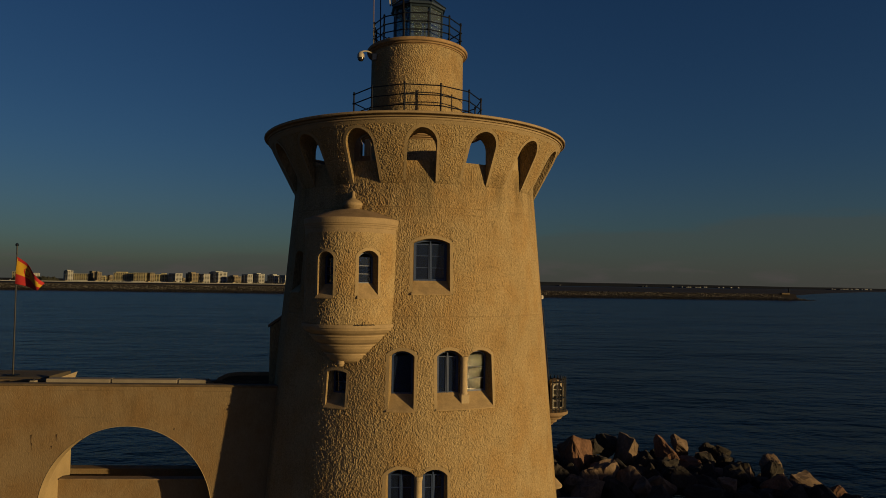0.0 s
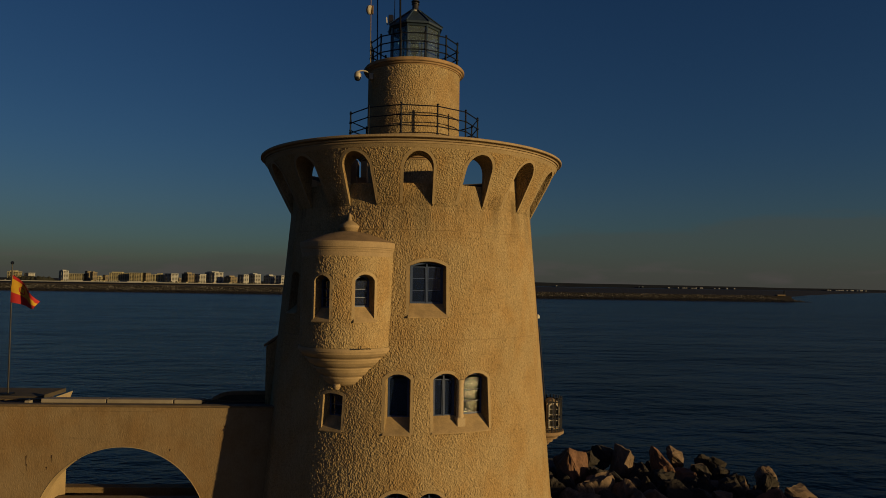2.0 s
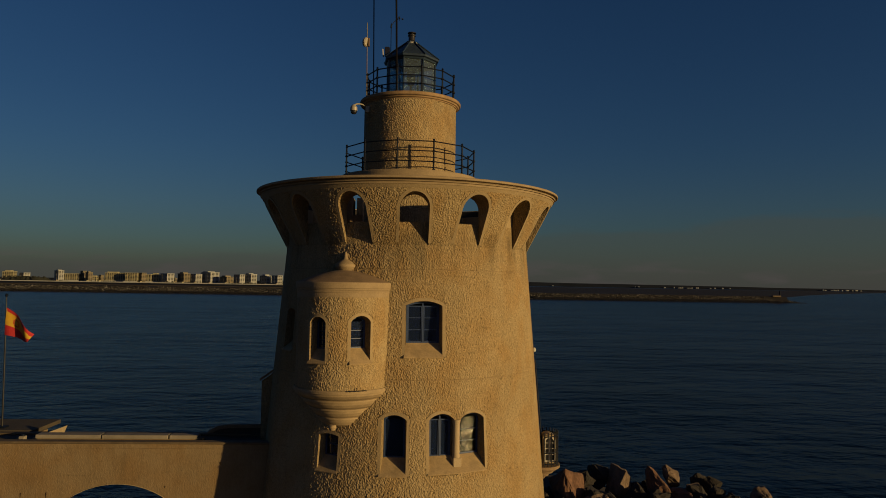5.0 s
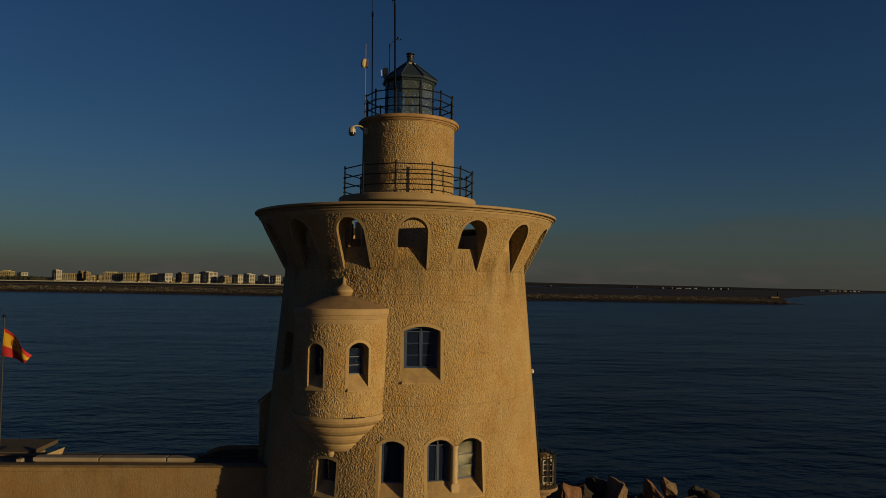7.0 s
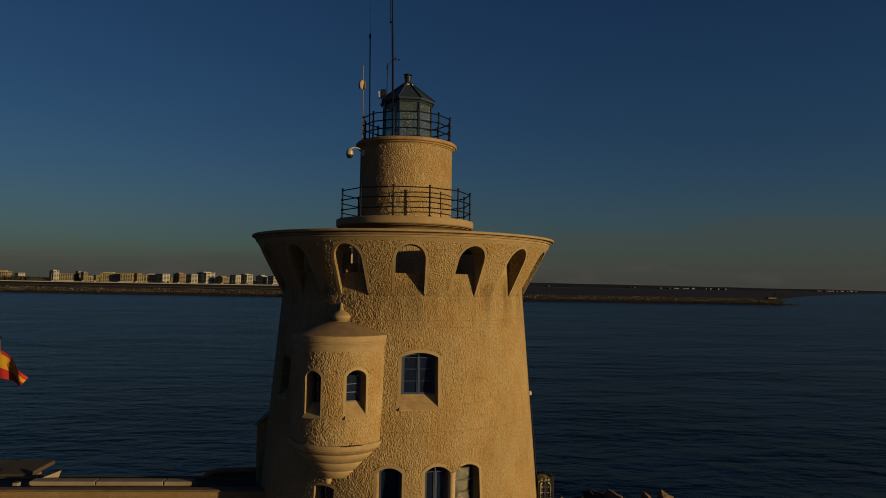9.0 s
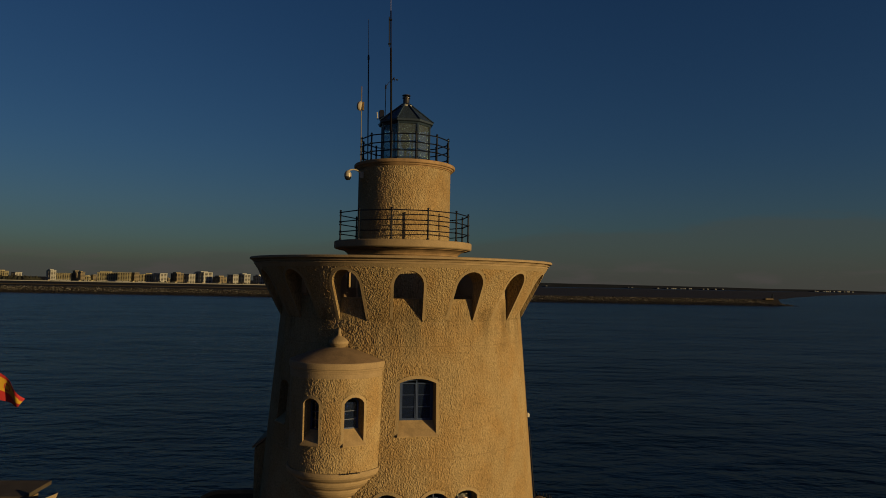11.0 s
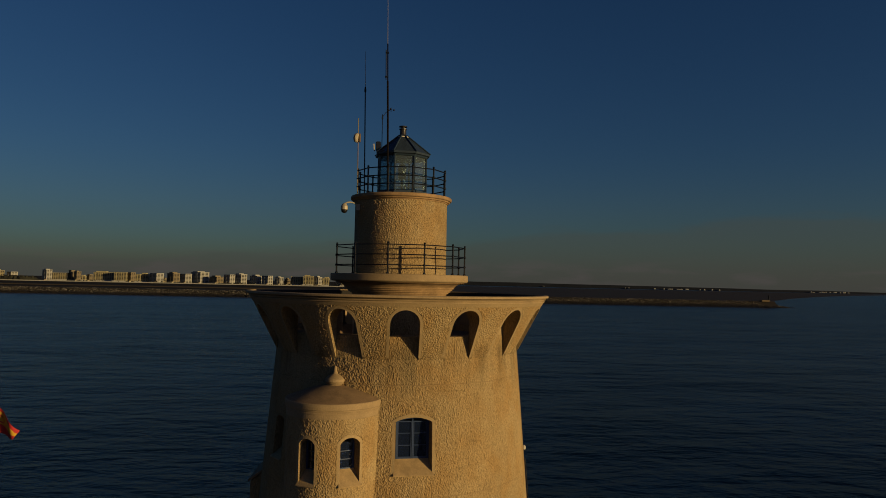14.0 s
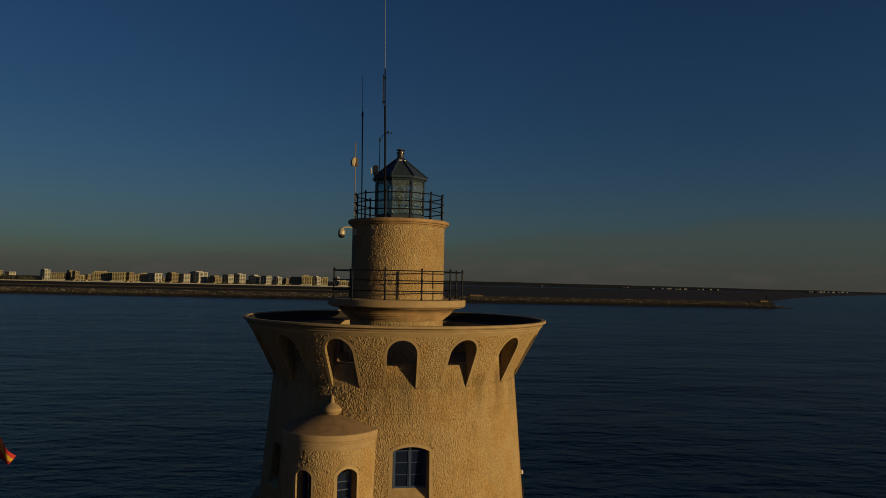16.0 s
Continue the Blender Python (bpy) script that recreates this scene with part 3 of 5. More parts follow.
# added sheet over the sea that imitates duller reflection on far water
bm = bmesh.new()
rim = [(-70, 672), (352, 672), (430, 790), (560, 980), (760, 1270), (1080, 1690), (1560, 2260), (2200, 2930), (2700, 3330), (-190, 3350)]
top = [bm.verts.new((x, y, 0.06)) for x, y in rim]
foot = [bm.verts.new((x, y, -1)) for x, y in rim]
bm.faces.new(top)
for i in range(len(rim)):
    j = (i + 1) % len(rim)
    bm.faces.new((foot[i], foot[j], top[j], top[i]))
tagged(part("mud_flats", bm, DULL_WATER), "dark sheet standing in for dull water behind the far breakwater", "land", kind="structure")
slab = bmesh.new()
box(slab, (-6.5, -2.2, -0.5), (6.5, 2.2, 1.0))
bmesh.ops.bevel(slab, geom=list(slab.edges), offset=0.12, segments=1, affect="EDGES")
tagged(part("concrete_block", slab, COPING, None, "", pose(77, 641, 6.2)), "low concrete block on the breakwater crest", "block")

# land behind the breakwater, on the town's side
bm = bmesh.new()
loft(bm, [(-1700, -1), (-1700, 2.6), (-70, 2.6), (-30, -1)], 668, [(-4200, -1), (-4200, 2.6), (-200, 2.6), (-150, -1)], 4600)
tagged(part("shore_land", bm, LAND), "flat dark scrubby shore behind the breakwater", "land", kind="structure")
bm = bmesh.new()
loft(bm, [(-1650, 2.5), (-1650, 3.3), (-95, 3.3), (-85, 2.5)], 1000, [(-1650, 2.5), (-1650, 3.3), (-95, 3.3), (-85, 2.5)], 1080)
tagged(part("promenade", bm, SAND), "sandy promenade along the far shore", "promenade", kind="structure")
bm = bmesh.new()
loft(bm, [(-1650, 2.5), (-1650, 4.3), (-96, 4.3), (-96, 2.5)], 1500, [(-1650, 2.5), (-1650, 4.3), (-96, 4.3), (-96, 2.5)], 1504)
tagged(part("seafront_wall", bm, FACADES[2]), "low white wall along the far seafront", "wall", kind="structure")


def far_trees(seed):
    rg = np.random.default_rng(seed)
    verts, faces = [], []
    base = np.array([(0, 0, 1), (1, 0, 0.2), (0.3, 0.95, 0.1), (-0.8, 0.6, 0.25), (-0.8, -0.6, 0.1), (0.3, -0.95, 0.2)])
    for i in range(900):
        x = rg.choice((rg.uniform(-1500, -80), rg.uniform(-870, -800)))
        s = rg.uniform(2.0, 4.4) * (2.3 if -872 < x < -798 else 0.55 + 0.45 * math.sin(x * 0.021) ** 2)
        p = base * s * rg.uniform(0.6, 1.3, (6, 1)) + (x, 1545 + rg.uniform(-30, 30), 2.6)
        k = len(verts)
        verts += p.tolist()
        faces += [(k, k + 1 + j, k + 1 + (j + 1) % 5) for j in range(5)]
    me = bpy.data.meshes.new("far_trees")
    me.from_pydata(verts, [], faces)
    me.materials.append(TREES)
    tagged(new("far_trees", me), "dark line of trees in front of the distant town", "trees", kind="stuff")


far_trees(4)


def apartment_block(x, w, h, d, mat, y, penthouse, stair, turn):
    """A distant block of flats: storeys with shaded window bands between floor slabs, roof edge and lift house."""
    t = thing("apartment_building", LAB[mat], "building", (x, y, 2.6), "far seafront town", "", turn)
    b = bmesh.new()
    box(b, (-w / 2, 0, 0), (w / 2, d, h))
    part("wall", b, FACADES[mat], t)
    floors = max(2, int(h / 2.9))
    fh = h / floors
    cols = max(2, int(w / 4.6))
    cw = w / cols
    glazed = bmesh.new()
    box(glazed, (-0.27 * cw, -0.25, 0.55), (0.27 * cw, 0.4, fh - 0.35))
    slab = bmesh.new()
    box(slab, (-0.46 * cw, -1.3, -0.1), (0.46 * cw, 0.3, 0.8))
    side = bmesh.new()
    box(side, (-0.4, -d * 0.16, 0.9), (0.25, d * 0.16, fh - 0.5))
    first, tray, flank = None, None, None
    for i in range(floors):
        for k in range(cols):
            x0 = -w / 2 + (k + 0.5) * cw
            first = part("window", first.data if first else glazed, FACADE_GLASS, t, "", pose(x0, 0, i * fh))
            if i and (k + mat) % 3 != 1:
                tray = part("balcony", tray.data if tray else slab, FACADES[mat], t, "", pose(x0, 0, i * fh))
        for v in (0.27, 0.72):
            flank = part("window", flank.data if flank else side, FACADE_GLASS, t, "", pose(w / 2, d * v, i * fh))
    b = bmesh.new()
    box(b, (-w / 2 - 0.4, -0.5, h), (w / 2 + 0.4, d + 0.4, h + 0.9))
    part("roof", b, FACADES[mat], t)
    b = bmesh.new()
    box(b, (-w * 0.62, -4.5, 0), (w * 0.5, 0.2, 3.2))
    part("shop_row", b, FACADES[(mat + 2) % 3], t)
    if penthouse:
        b = bmesh.new()
        box(b, (-w * stair, 2, h + 0.9), (w * (0.5 - stair) , d - 2, h + 0.9 + penthouse))
        part("lift_house", b, FACADES[mat], t)


LAB = ["distant cream block of flats with rows of balconies", "distant sand-coloured block of flats with rows of balconies",
       "distant white block of flats with rows of balconies"]
TOWN = 1600.0
# left and right direction (tangent from the view point), height, finish
for k, (a, b, h, mt) in enumerate(((-0.5627, -0.5484, 17, 0), (-0.5408, -0.5272, 15, 2), (-0.4931, -0.4809, 20.5, 2), (-0.4832, -0.4588, 15, 0), (-0.4573, -0.4496, 20.5, 1),
        (-0.4504, -0.4412, 18, 1), (-0.4412, -0.4344, 9.5, 0), (-0.4321, -0.4252, 13, 1), (-0.4229, -0.3960, 17.8, 0), (-0.3952, -0.3790, 18.3, 0),
        (-0.3783, -0.3674, 18.6, 1), (-0.3674, -0.3597, 15.5, 0), (-0.3597, -0.3489, 16, 0), (-0.3473, -0.3295, 18, 2), (-0.3287, -0.3241, 9, 1),
        (-0.3233, -0.3070, 18.6, 1), (-0.3070, -0.2906, 18, 2), (-0.2906, -0.2672, 22, 2), (-0.2648, -0.2468, 13.5, 1), (-0.2445, -0.2303, 18.3, 2),
        (-0.2303, -0.2138, 19.5, 2), (-0.2083, -0.1925, 17, 2), (-0.1917, -0.1775, 17.5, 2), (-0.1736, -0.1625, 15, 2), (-0.1600, -0.1525, 12, 1), (-0.1510, -0.1352, 17, 0), (-0.1335, -0.1200, 18.5, 0),
        (-0.1200, -0.1080, 17, 2), (-0.1080, -0.0977, 15.5, 0), (-0.0873, -0.0809, 17.5, 2), (-0.0805, -0.0689, 10, 0), (-0.0539, -0.0418, 15, 2))):
    dist = TOWN + (k * 37) % 30 + 26
    h *= 1.16
    width = (b - a) * dist * 1.02
    if mt == 0:
        apartment_block((a + b) / 2 * dist, width, h, 16, mt, TOWN + (k * 37) % 30, (2.4, 0)[k % 2], (0.3, 0.1, 0.4)[k % 3], 0)
    else:
        apartment_block((a + b) / 2 * dist - width * 0.2, width * 0.86, h, width * 0.62, mt, TOWN + (k * 37) % 30, (2.6, 0, 1.8)[k % 3], (0.3, 0.1, 0.4)[k % 3], -36)

# far coast across the bay
bm = bmesh.new()
rng = random.Random(8)
pts = []
for i in range(60):
    f = i / 59
    X = -700 + 3600 * f
    top = (26 * (1 - f) ** 0.8 + 5 + 3.0 * noise.noise(Vector((f * 14, 0, 0)))) * min(1.0, max(0.02, (f - 0.08) / 0.2))
    pts.append((X, 4200 - 800 * f, top))
v0 = [bm.verts.new((x, y, -1)) for x, y, z in pts]
v1 = [bm.verts.new((x, y + 30, z)) for x, y, z in pts]
v2 = [bm.verts.new((x, y + 260, z * 0.9)) for x, y, z in pts]
v3 = [bm.verts.new((x, y + 300, -1)) for x, y, z in pts]
for A, B in ((v0, v1), (v1, v2), (v2, v3), (v3, v0)):
    for i in range(59):
        bm.faces.new((A[i], A[i + 1], B[i + 1], B[i]))
bm.faces.new((v0[0], v1[0], v2[0], v3[0]))
bm.faces.new((v0[-1], v1[-1], v2[-1], v3[-1]))
tagged(part("far_coast", bm, HAZE_LAND), "low coast on the far side of the bay, distance haze in its colour", "coast", kind="structure")
for i in range(46):
    f = rng.choice((rng.uniform(0.575, 0.69), rng.uniform(0.60, 0.67), rng.uniform(0.805, 0.86), rng.choice((0.423, 0.428, 0.545, 0.55))))
    X, Y = -700 + 3600 * f, 4200 - 800 * f - 4
    w = rng.uniform(1.5, 4.5)
    b = bmesh.new()
    h = rng.uniform(2.5, 5)
    v = [b.verts.new(p) for p in ((-w, 0, 0), (w, 0, 0), (w, 8, 0), (-w, 8, 0), (-w, 0, h), (w, 0, h), (w, 8, h), (-w, 8, h), (-w, 4, h * 1.3), (w, 4, h * 1.3))]
    for q in ((0, 1, 5, 4), (1, 2, 6, 9, 5), (2, 3, 7, 6), (3, 0, 4, 8, 7), (4, 5, 9, 8), (6, 7, 8, 9), (0, 3, 2, 1)):
        b.faces.new([v[n] for n in q])
    tagged(part("house", b, FACADES[2], None, "", pose(X, Y, 2.0)), "tiny white house on the far coast", "house", "houses on the far coast")

# ---- lighthouse ----
lighthouse = thing("lighthouse", "cream stuccoed round lighthouse tower with flared arched crown and blue lantern", "lighthouse", (0, 0, 0))


def wall_r(z):
    """Radius of the battered tower wall."""
    return 4.39 + max(0.0, 16.05 - z) * 0.0835


def flare_r(z):
    return wall_r(z) if z < 16.05 else 4.39 + (z - 16.05) * 0.525


# openings: angle, half width, head top, shoulder, frame foot, sill edge, columns of panes, rows of panes
WINDOWS = [(6.7, 0.52, 14.30, 14.18, 13.00, 12.62, 2, 3), (-3.8, 0.325, 10.88, 10.74, 9.57, 9.13, 1, 1),
           (13.5, 0.35, 10.90, 10.74, 9.57, 9.15, 2, 1), (25.5, 0.35, 10.89, 10.74, 9.62, 9.2, 1, 3),
           (-28.2, 0.30, 10.22, 10.18, 9.50, 9.12, 1, 2), (-3.3, 0.385, 7.44, 7.27, 6.05, 5.65, 2, 3),
           (7.9, 0.33, 7.43, 7.27, 6.05, 5.65, 2, 3), (-57.0, 0.26, 13.95, 13.85, 12.9, 12.6, 1, 3)]
REC = 0.36
SPLAY = 0.055


def window_cutters(cut, r_at, hw, zt, zs, zf, zo, m, thick):
    r = r_at((zt + zo) / 2)
    slope = (zf - zo) / REC
    wide = SPLAY * (0.4 + REC) / REC
    loft(cut, arch_line(hw + wide, zo - 0.4 * slope, zs, zt + 0.4 * wide), -(r + 0.4), arch_line(hw, zf, zs, zt), -(r - REC), m)
    loft(cut, arch_line(hw - 0.03, zf + 0.01, zs, zt - 0.03), -(r - REC + 0.05), arch_line(hw - 0.03, zf + 0.01, zs, zt - 0.03), -(r - thick - 0.4), m)


def sill(parent, r_at, hw, zf, zo, y, over):
    """A plastered sill that slopes out of the wall and laps its face a little."""
    b = bmesh.new()
    r = r_at(zo)
    sl = [(-(r + 0.05), zo - 0.03), (-(r + 0.05), zo + 0.0), (y - 0.035, zf + 0.02), (y - 0.035, zf - 0.03)]
    A = [b.verts.new((-hw - (over if k < 2 else -0.005), yy, zz)) for k, (yy, zz) in enumerate(sl)]
    B = [b.verts.new((hw + (over if k < 2 else -0.005), yy, zz)) for k, (yy, zz) in enumerate(sl)]
    for i in range(4):
        b.faces.new((A[i], A[(i + 1) % 4], B[(i + 1) % 4], B[i]))
    b.faces.new(A)
    b.faces.new(B[::-1])
    part("sill", b, STONE_SILL, parent, "sloping plastered sill with stained edge")


def joint_sill(parent, r_at, a0, a1, zf, zo, n=30):
    """One curved sill under a pair of windows, with its ends cut square."""
    b = bmesh.new()
    front, back = r_at(zo) + 0.05, r_at((zf + zo) / 2) - REC
    rows = []
    for i in range(n + 1):
        a = radians(a0 + (a1 - a0) * i / n)
        inner = radians(a0 + 1.1 + (a1 - a0 - 2.2) * i / n)
        rows.append([b.verts.new((r * math.sin(q), -r * math.cos(q), z)) for r, q, z in
                     ((front, a, zo - 0.03), (front, a, zo), (back, inner, zf + 0.02), (back, inner, zf - 0.04))])
    for p, q in zip(rows, rows[1:]):
        for k in range(4):
            b.faces.new((p[k], p[(k + 1) % 4], q[(k + 1) % 4], q[k]))
    b.faces.new(rows[0])
    b.faces.new(rows[-1][::-1])
    part("sill", b, STONE_SILL, parent, "long sloping plastered sill under two windows")


def window_parts(parent, r_at, hw, zt, zs, zf, zo, cols, rows, m, mat=BLUE, glass=None, single=True):
    """A recessed arched window: frame with glazing bars, panes and a sloping sill."""
    y = -(r_at((zt + zo) / 2) - REC + 0.02)
    f = 0.055
    b = bmesh.new()
    ring_prism(b, arch_line(hw - 0.004, zf + 0.004, zs, zt - 0.004), arch_line(hw - f, zf + f, zs - 0.02, zt - f), y - 0.03, y + 0.05)
    x0, x1, z0, z1 = -hw + f, hw - f, zf + f, zs - 0.02
    if cols == 2:
        for xa, xb in ((x0 + 0.004, -0.030), (0.030, x1 - 0.004)):
            q = 0.022
            ring_prism(b, [(xa, z0 + 0.004), (xa, z1), (xb, z1), (xb, z0 + 0.004)], [(xa + q, z0 + q), (xa + q, z1 - q), (xb - q, z1 - q), (xb - q, z0 + q)], y - 0.025, y + 0.03)
        box(b, (-0.02, y - 0.04, z0 - 0.01), (0.02, y + 0.04, zt - f + 0.01))
        for sgn in (-1, 1):
            xa, xb = (x0, -0.026) if sgn < 0 else (0.026, x1)
            for i in range(1, rows):
                zz = z0 + (z1 - z0) * i / rows
                box(b, (xa, y - 0.014, zz - 0.009), (xb, y + 0.02, zz + 0.009))
    else:
        for i in range(1, rows):
            zz = z0 + (z1 - z0) * i / rows
            box(b, (x0, y - 0.018, zz - 0.011), (x1, y + 0.02, zz + 0.011))
    w = part("window", b, mat, parent, "recessed arched window with blue frame and glazing bars", m)
    for c in range(cols):
        xa = x0 + (x1 - x0) * c / cols
        xb = x0 + (x1 - x0) * (c + 1) / cols
        for i in range(rows):
            za, zb = z0 + (z1 - z0) * i / rows, z0 + (z1 - z0) * (i + 1) / rows
            if i == rows - 1:
                zb = zs
            b = bmesh.new()
            tilt = 0.004 * math.sin(7.3 * c + 3.1 * i + 5 * hw)
            vs = box(b, (xa + 0.002, y + 0.004, za + 0.002), (xb - 0.002, y + 0.012, zb - 0.002))
            for v in vs:
                v.co.y += tilt * (v.co.z - za) / max(0.1, zb - za)
            part("pane", b, glass or GLASS, w)
    if single:
        sill(w, r_at, hw, zf, zo, y, SPLAY + 0.05)


def surround(parent, r_at, ang, hw, zt, zs, zb, wide, mat, c=(0, 0), proud=0.018, keep=None):
    """The smooth plaster band round an opening, following the curved wall."""
    hw, zt = hw + SPLAY * (r_at is not flare_r), zt + 0.4 * SPLAY * (r_at is not flare_r)
    inner, outer = arch_line(hw + 0.001, zb, zs, zt + 0.001, 14), arch_line(hw + wide, zb, zs + wide * 0.3, zt + wide, 14)
    fine_i, fine_o = [], []
    for line, dest in ((inner, fine_i), (outer, fine_o)):
        for k in range(len(line) - 1):
            steps = 6 if k in (0, len(line) - 2) else 1
            for q in range(steps):
                t = q / steps
                dest.append((line[k][0] * (1 - t) + line[k + 1][0] * t, line[k][1] * (1 - t) + line[k + 1][1] * t))
        dest.append(line[-1])
    if keep:
        ok = [k for k, p in enumerate(fine_i) if keep[0] <= p[0] <= keep[1]]
        fine_i, fine_o = [fine_i[k] for k in ok], [fine_o[k] for k in ok]
    b = bmesh.new()
    V = []
    for line in (fine_i, fine_o):
        for d in (proud, -0.03):
            row = []
            for x, z in line:
                r = r_at(z) + d
                a = radians(ang) + math.asin(x / r)
                row.append(b.verts.new((c[0] + r * math.sin(a), c[1] - r * math.cos(a), z)))
            V.append(row)
    for i in range(len(fine_i) - 1):
        for p, q in ((0, 2), (2, 3), (3, 1), (1, 0)):
            b.faces.new((V[p][i], V[p][i + 1], V[q][i + 1], V[q][i]))
    for i in (0, len(fine_i) - 1):
        b.faces.new([V[p][i] for p in (0, 2, 3, 1)])
    return part("window_surround", b, mat, parent)


SEG = 224
body = bmesh.new()
zs_body = [2.4, 4.0, 6.0, 8.0, 10.0, 12.0, 14.0, 16.05]
prof = [(wall_r(z), z) for z in zs_body] + [(4.39, 16.76), (3.75, 16.76), (3.75, 16.45), (0, 16.45)]
inner = [(0, 15.9), (3.6, 15.9), (4.2, 3.0), (0, 3.0)]
revolve(body, [(0, 2.4)] + prof, SEG)
revolve(body, inner, 64)
cut = bmesh.new()
for a, hw, zt, zs, zf, zo, cols, rows in WINDOWS:
    window_cutters(cut, wall_r, hw, zt, zs, zf, zo, pose(0, 0, 0, 0, 0, a), 1.0)
PIERS = [(19.3, 0.20, 10.73, 10.72, 9.60, 9.17), (2.6, 0.17, 7.26, 7.25, 6.05, 5.65)]
for a, hw, zt, zs, zf, zo in PIERS:
    r = wall_r((zt + zo) / 2)
    slope = (zf - zo) / REC
    loft(cut, arch_line(hw, zo - 0.4 * slope, zs, zt), -(r + 0.4), arch_line(hw, zf - 0.05, zs, zt), -(r - 0.30), pose(0, 0, 0, 0, 0, a))
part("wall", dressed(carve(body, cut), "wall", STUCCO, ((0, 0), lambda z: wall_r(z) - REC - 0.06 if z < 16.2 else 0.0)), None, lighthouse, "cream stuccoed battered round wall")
for a, hw, zt, zs, zf, zo, cols, rows in WINDOWS:
    window_parts(lighthouse, wall_r, hw, zt, zs, zf, zo, cols, rows, pose(0, 0, 0, 0, 0, a), BLUE, RIPPLED if a == 25.5 else None, a not in (13.5, 25.5, -3.3, 7.9))
for a0, a1, zf, zo in ((8.2, 30.8, 9.60, 9.175), (-8.7, 12.65, 6.05, 5.65)):
    joint_sill(lighthouse, wall_r, a0, a1, zf, zo)
for a, hw, zt, zs, zb in ((6.7, 0.52, 14.30, 14.18, 12.62), (-3.8, 0.325, 10.88, 10.74, 9.13), (19.5, 0.86, 10.95, 10.62, 9.2),
                          (2.2, 0.9, 7.47, 7.15, 5.65), (-28.2, 0.30, 10.22, 10.18, 9.12)):
    if hw < 0.6:
        surround(lighthouse, wall_r, a, hw, zt, zs, zb, 0.105, PLASTER)
for a, hw, zt, zs, zb, kp in ((13.5, 0.35, 10.90, 10.74, 9.15, (-1, 0.27)), (25.5, 0.35, 10.89, 10.74, 9.2, (-0.27, 1)),
                              (-3.3, 0.385, 7.44, 7.27, 5.65, (-1, 0.30)), (7.9, 0.33, 7.43, 7.27, 5.65, (-0.25, 1))):
    surround(lighthouse, wall_r, a, hw, zt, zs, zb, 0.10, PLASTER, keep=kp)


def colonnette(a, z0, z1, r_at):
    b = bmesh.new()
    r = r_at((z0 + z1) / 2) - 0.14
    revolve(b, [(0, z0 + 0.16), (0.125, z0 + 0.16), (0.125, z0 + 0.20), (0.112, z0 + 0.23), (0.108, z1 - 0.13), (0.118, z1 - 0.11), (0.118, z1 - 0.09), (0.13, z1 - 0.05), (0.13, z1), (0, z1)],
            20, c=(0, -r))
    col = part("colonnette", b, LIGHT_PLASTER, lighthouse, "smooth pale round column between paired windows", pose(0, 0, 0, 0, 0, a), True)
    b = bmesh.new()
    box(b, (-0.14, -r - 0.13, z0 - 0.22), (0.14, -r + 0.16, z0 + 0.165))
    bmesh.ops.bevel(b, geom=list(b.edges), offset=0.02, segments=1, affect="EDGES")
    part("column_base", b, LIGHT_PLASTER, col)


colonnette(19.4, 9.42, 10.72, wall_r)
colonnette(2.6, 5.90, 7.25, wall_r)

# ---- thick stucco coat ----
def coat(name, parent, label, r_at, a0, a1, z0, z1, pitch, depth, skip, c=(0, 0), seed=0.0, fine=1.0):
    """Real relief of the hand-thrown stucco: a lumpy skin over a round wall, left open where skip(x, z, a) is true."""
    rm = r_at((z0 + z1) / 2)
    na, nz = int(radians(a1 - a0) * rm / pitch), int((z1 - z0) / pitch)
    co, keep, n3 = [], [], noise.noise
    for j in range(nz + 1):
        z = z0 + (z1 - z0) * j / nz
        r = r_at(z)
        for i in range(na + 1):
            a = radians(a0 + (a1 - a0) * i / na)
            sa, ca = math.sin(a), math.cos(a)
            x, y = r * sa, -r * ca
            h = min(1.1, max(0.0, 0.5 + 0.95 * n3((x * 33.0 * fine, y * 33.0 * fine + seed, z * 21.0 * fine))))
            h += 0.40 * n3((x * 9.0, y * 9.0, z * 7.0 + seed))
            if c == (0, 0) and min(abs(z - 15.28 - 0.01 * n3((a * 9, 0, 0))), abs(z - 11.92 - 0.012 * n3((a * 7, 0, 4)))) < 0.014:
                h = -0.3
            q = r + 0.006 + depth * max(-0.3, h if h < -0.2 else max(0.0, h)) * min(1.0, (na - i) / (0.06 * na))
            co.append((c[0] + q * sa, c[1] - q * ca, z))
            keep.append(not skip(a, z))
    w = na + 1
    free = set(j * w + i for j in range(nz) for i in range(na)
               if keep[j * w + i] and keep[j * w + i + 1] and keep[j * w + w + i] and keep[j * w + w + i + 1])
    best = []
    while free and len(best) < len(free):
        stack, got = [free.pop()], []
        while stack:
            v = stack.pop()
            got.append(v)
            for q in (v - 1, v + 1, v - w, v + w):
                if q in free:
                    free.discard(q)
                    stack.append(q)
        best = max(best, got, key=len)
    faces = [(v, v + 1, v + w + 1, v + w) for v in best]
    used = sorted(set(q for f in faces for q in f))
    where = {q: k for k, q in enumerate(used)}
    co = [co[q] for q in used]
    faces = [tuple(where[q] for q in f) for f in faces]
    me = bpy.data.meshes.new(name)
    me.from_pydata(co, [], faces)
    me.polygons.foreach_set("use_smooth", [True] * len(faces))
    me.materials.append(STUCCO_COAT)
    ob = new(name, me)
    ob.parent = parent
    return tagged(ob, label)


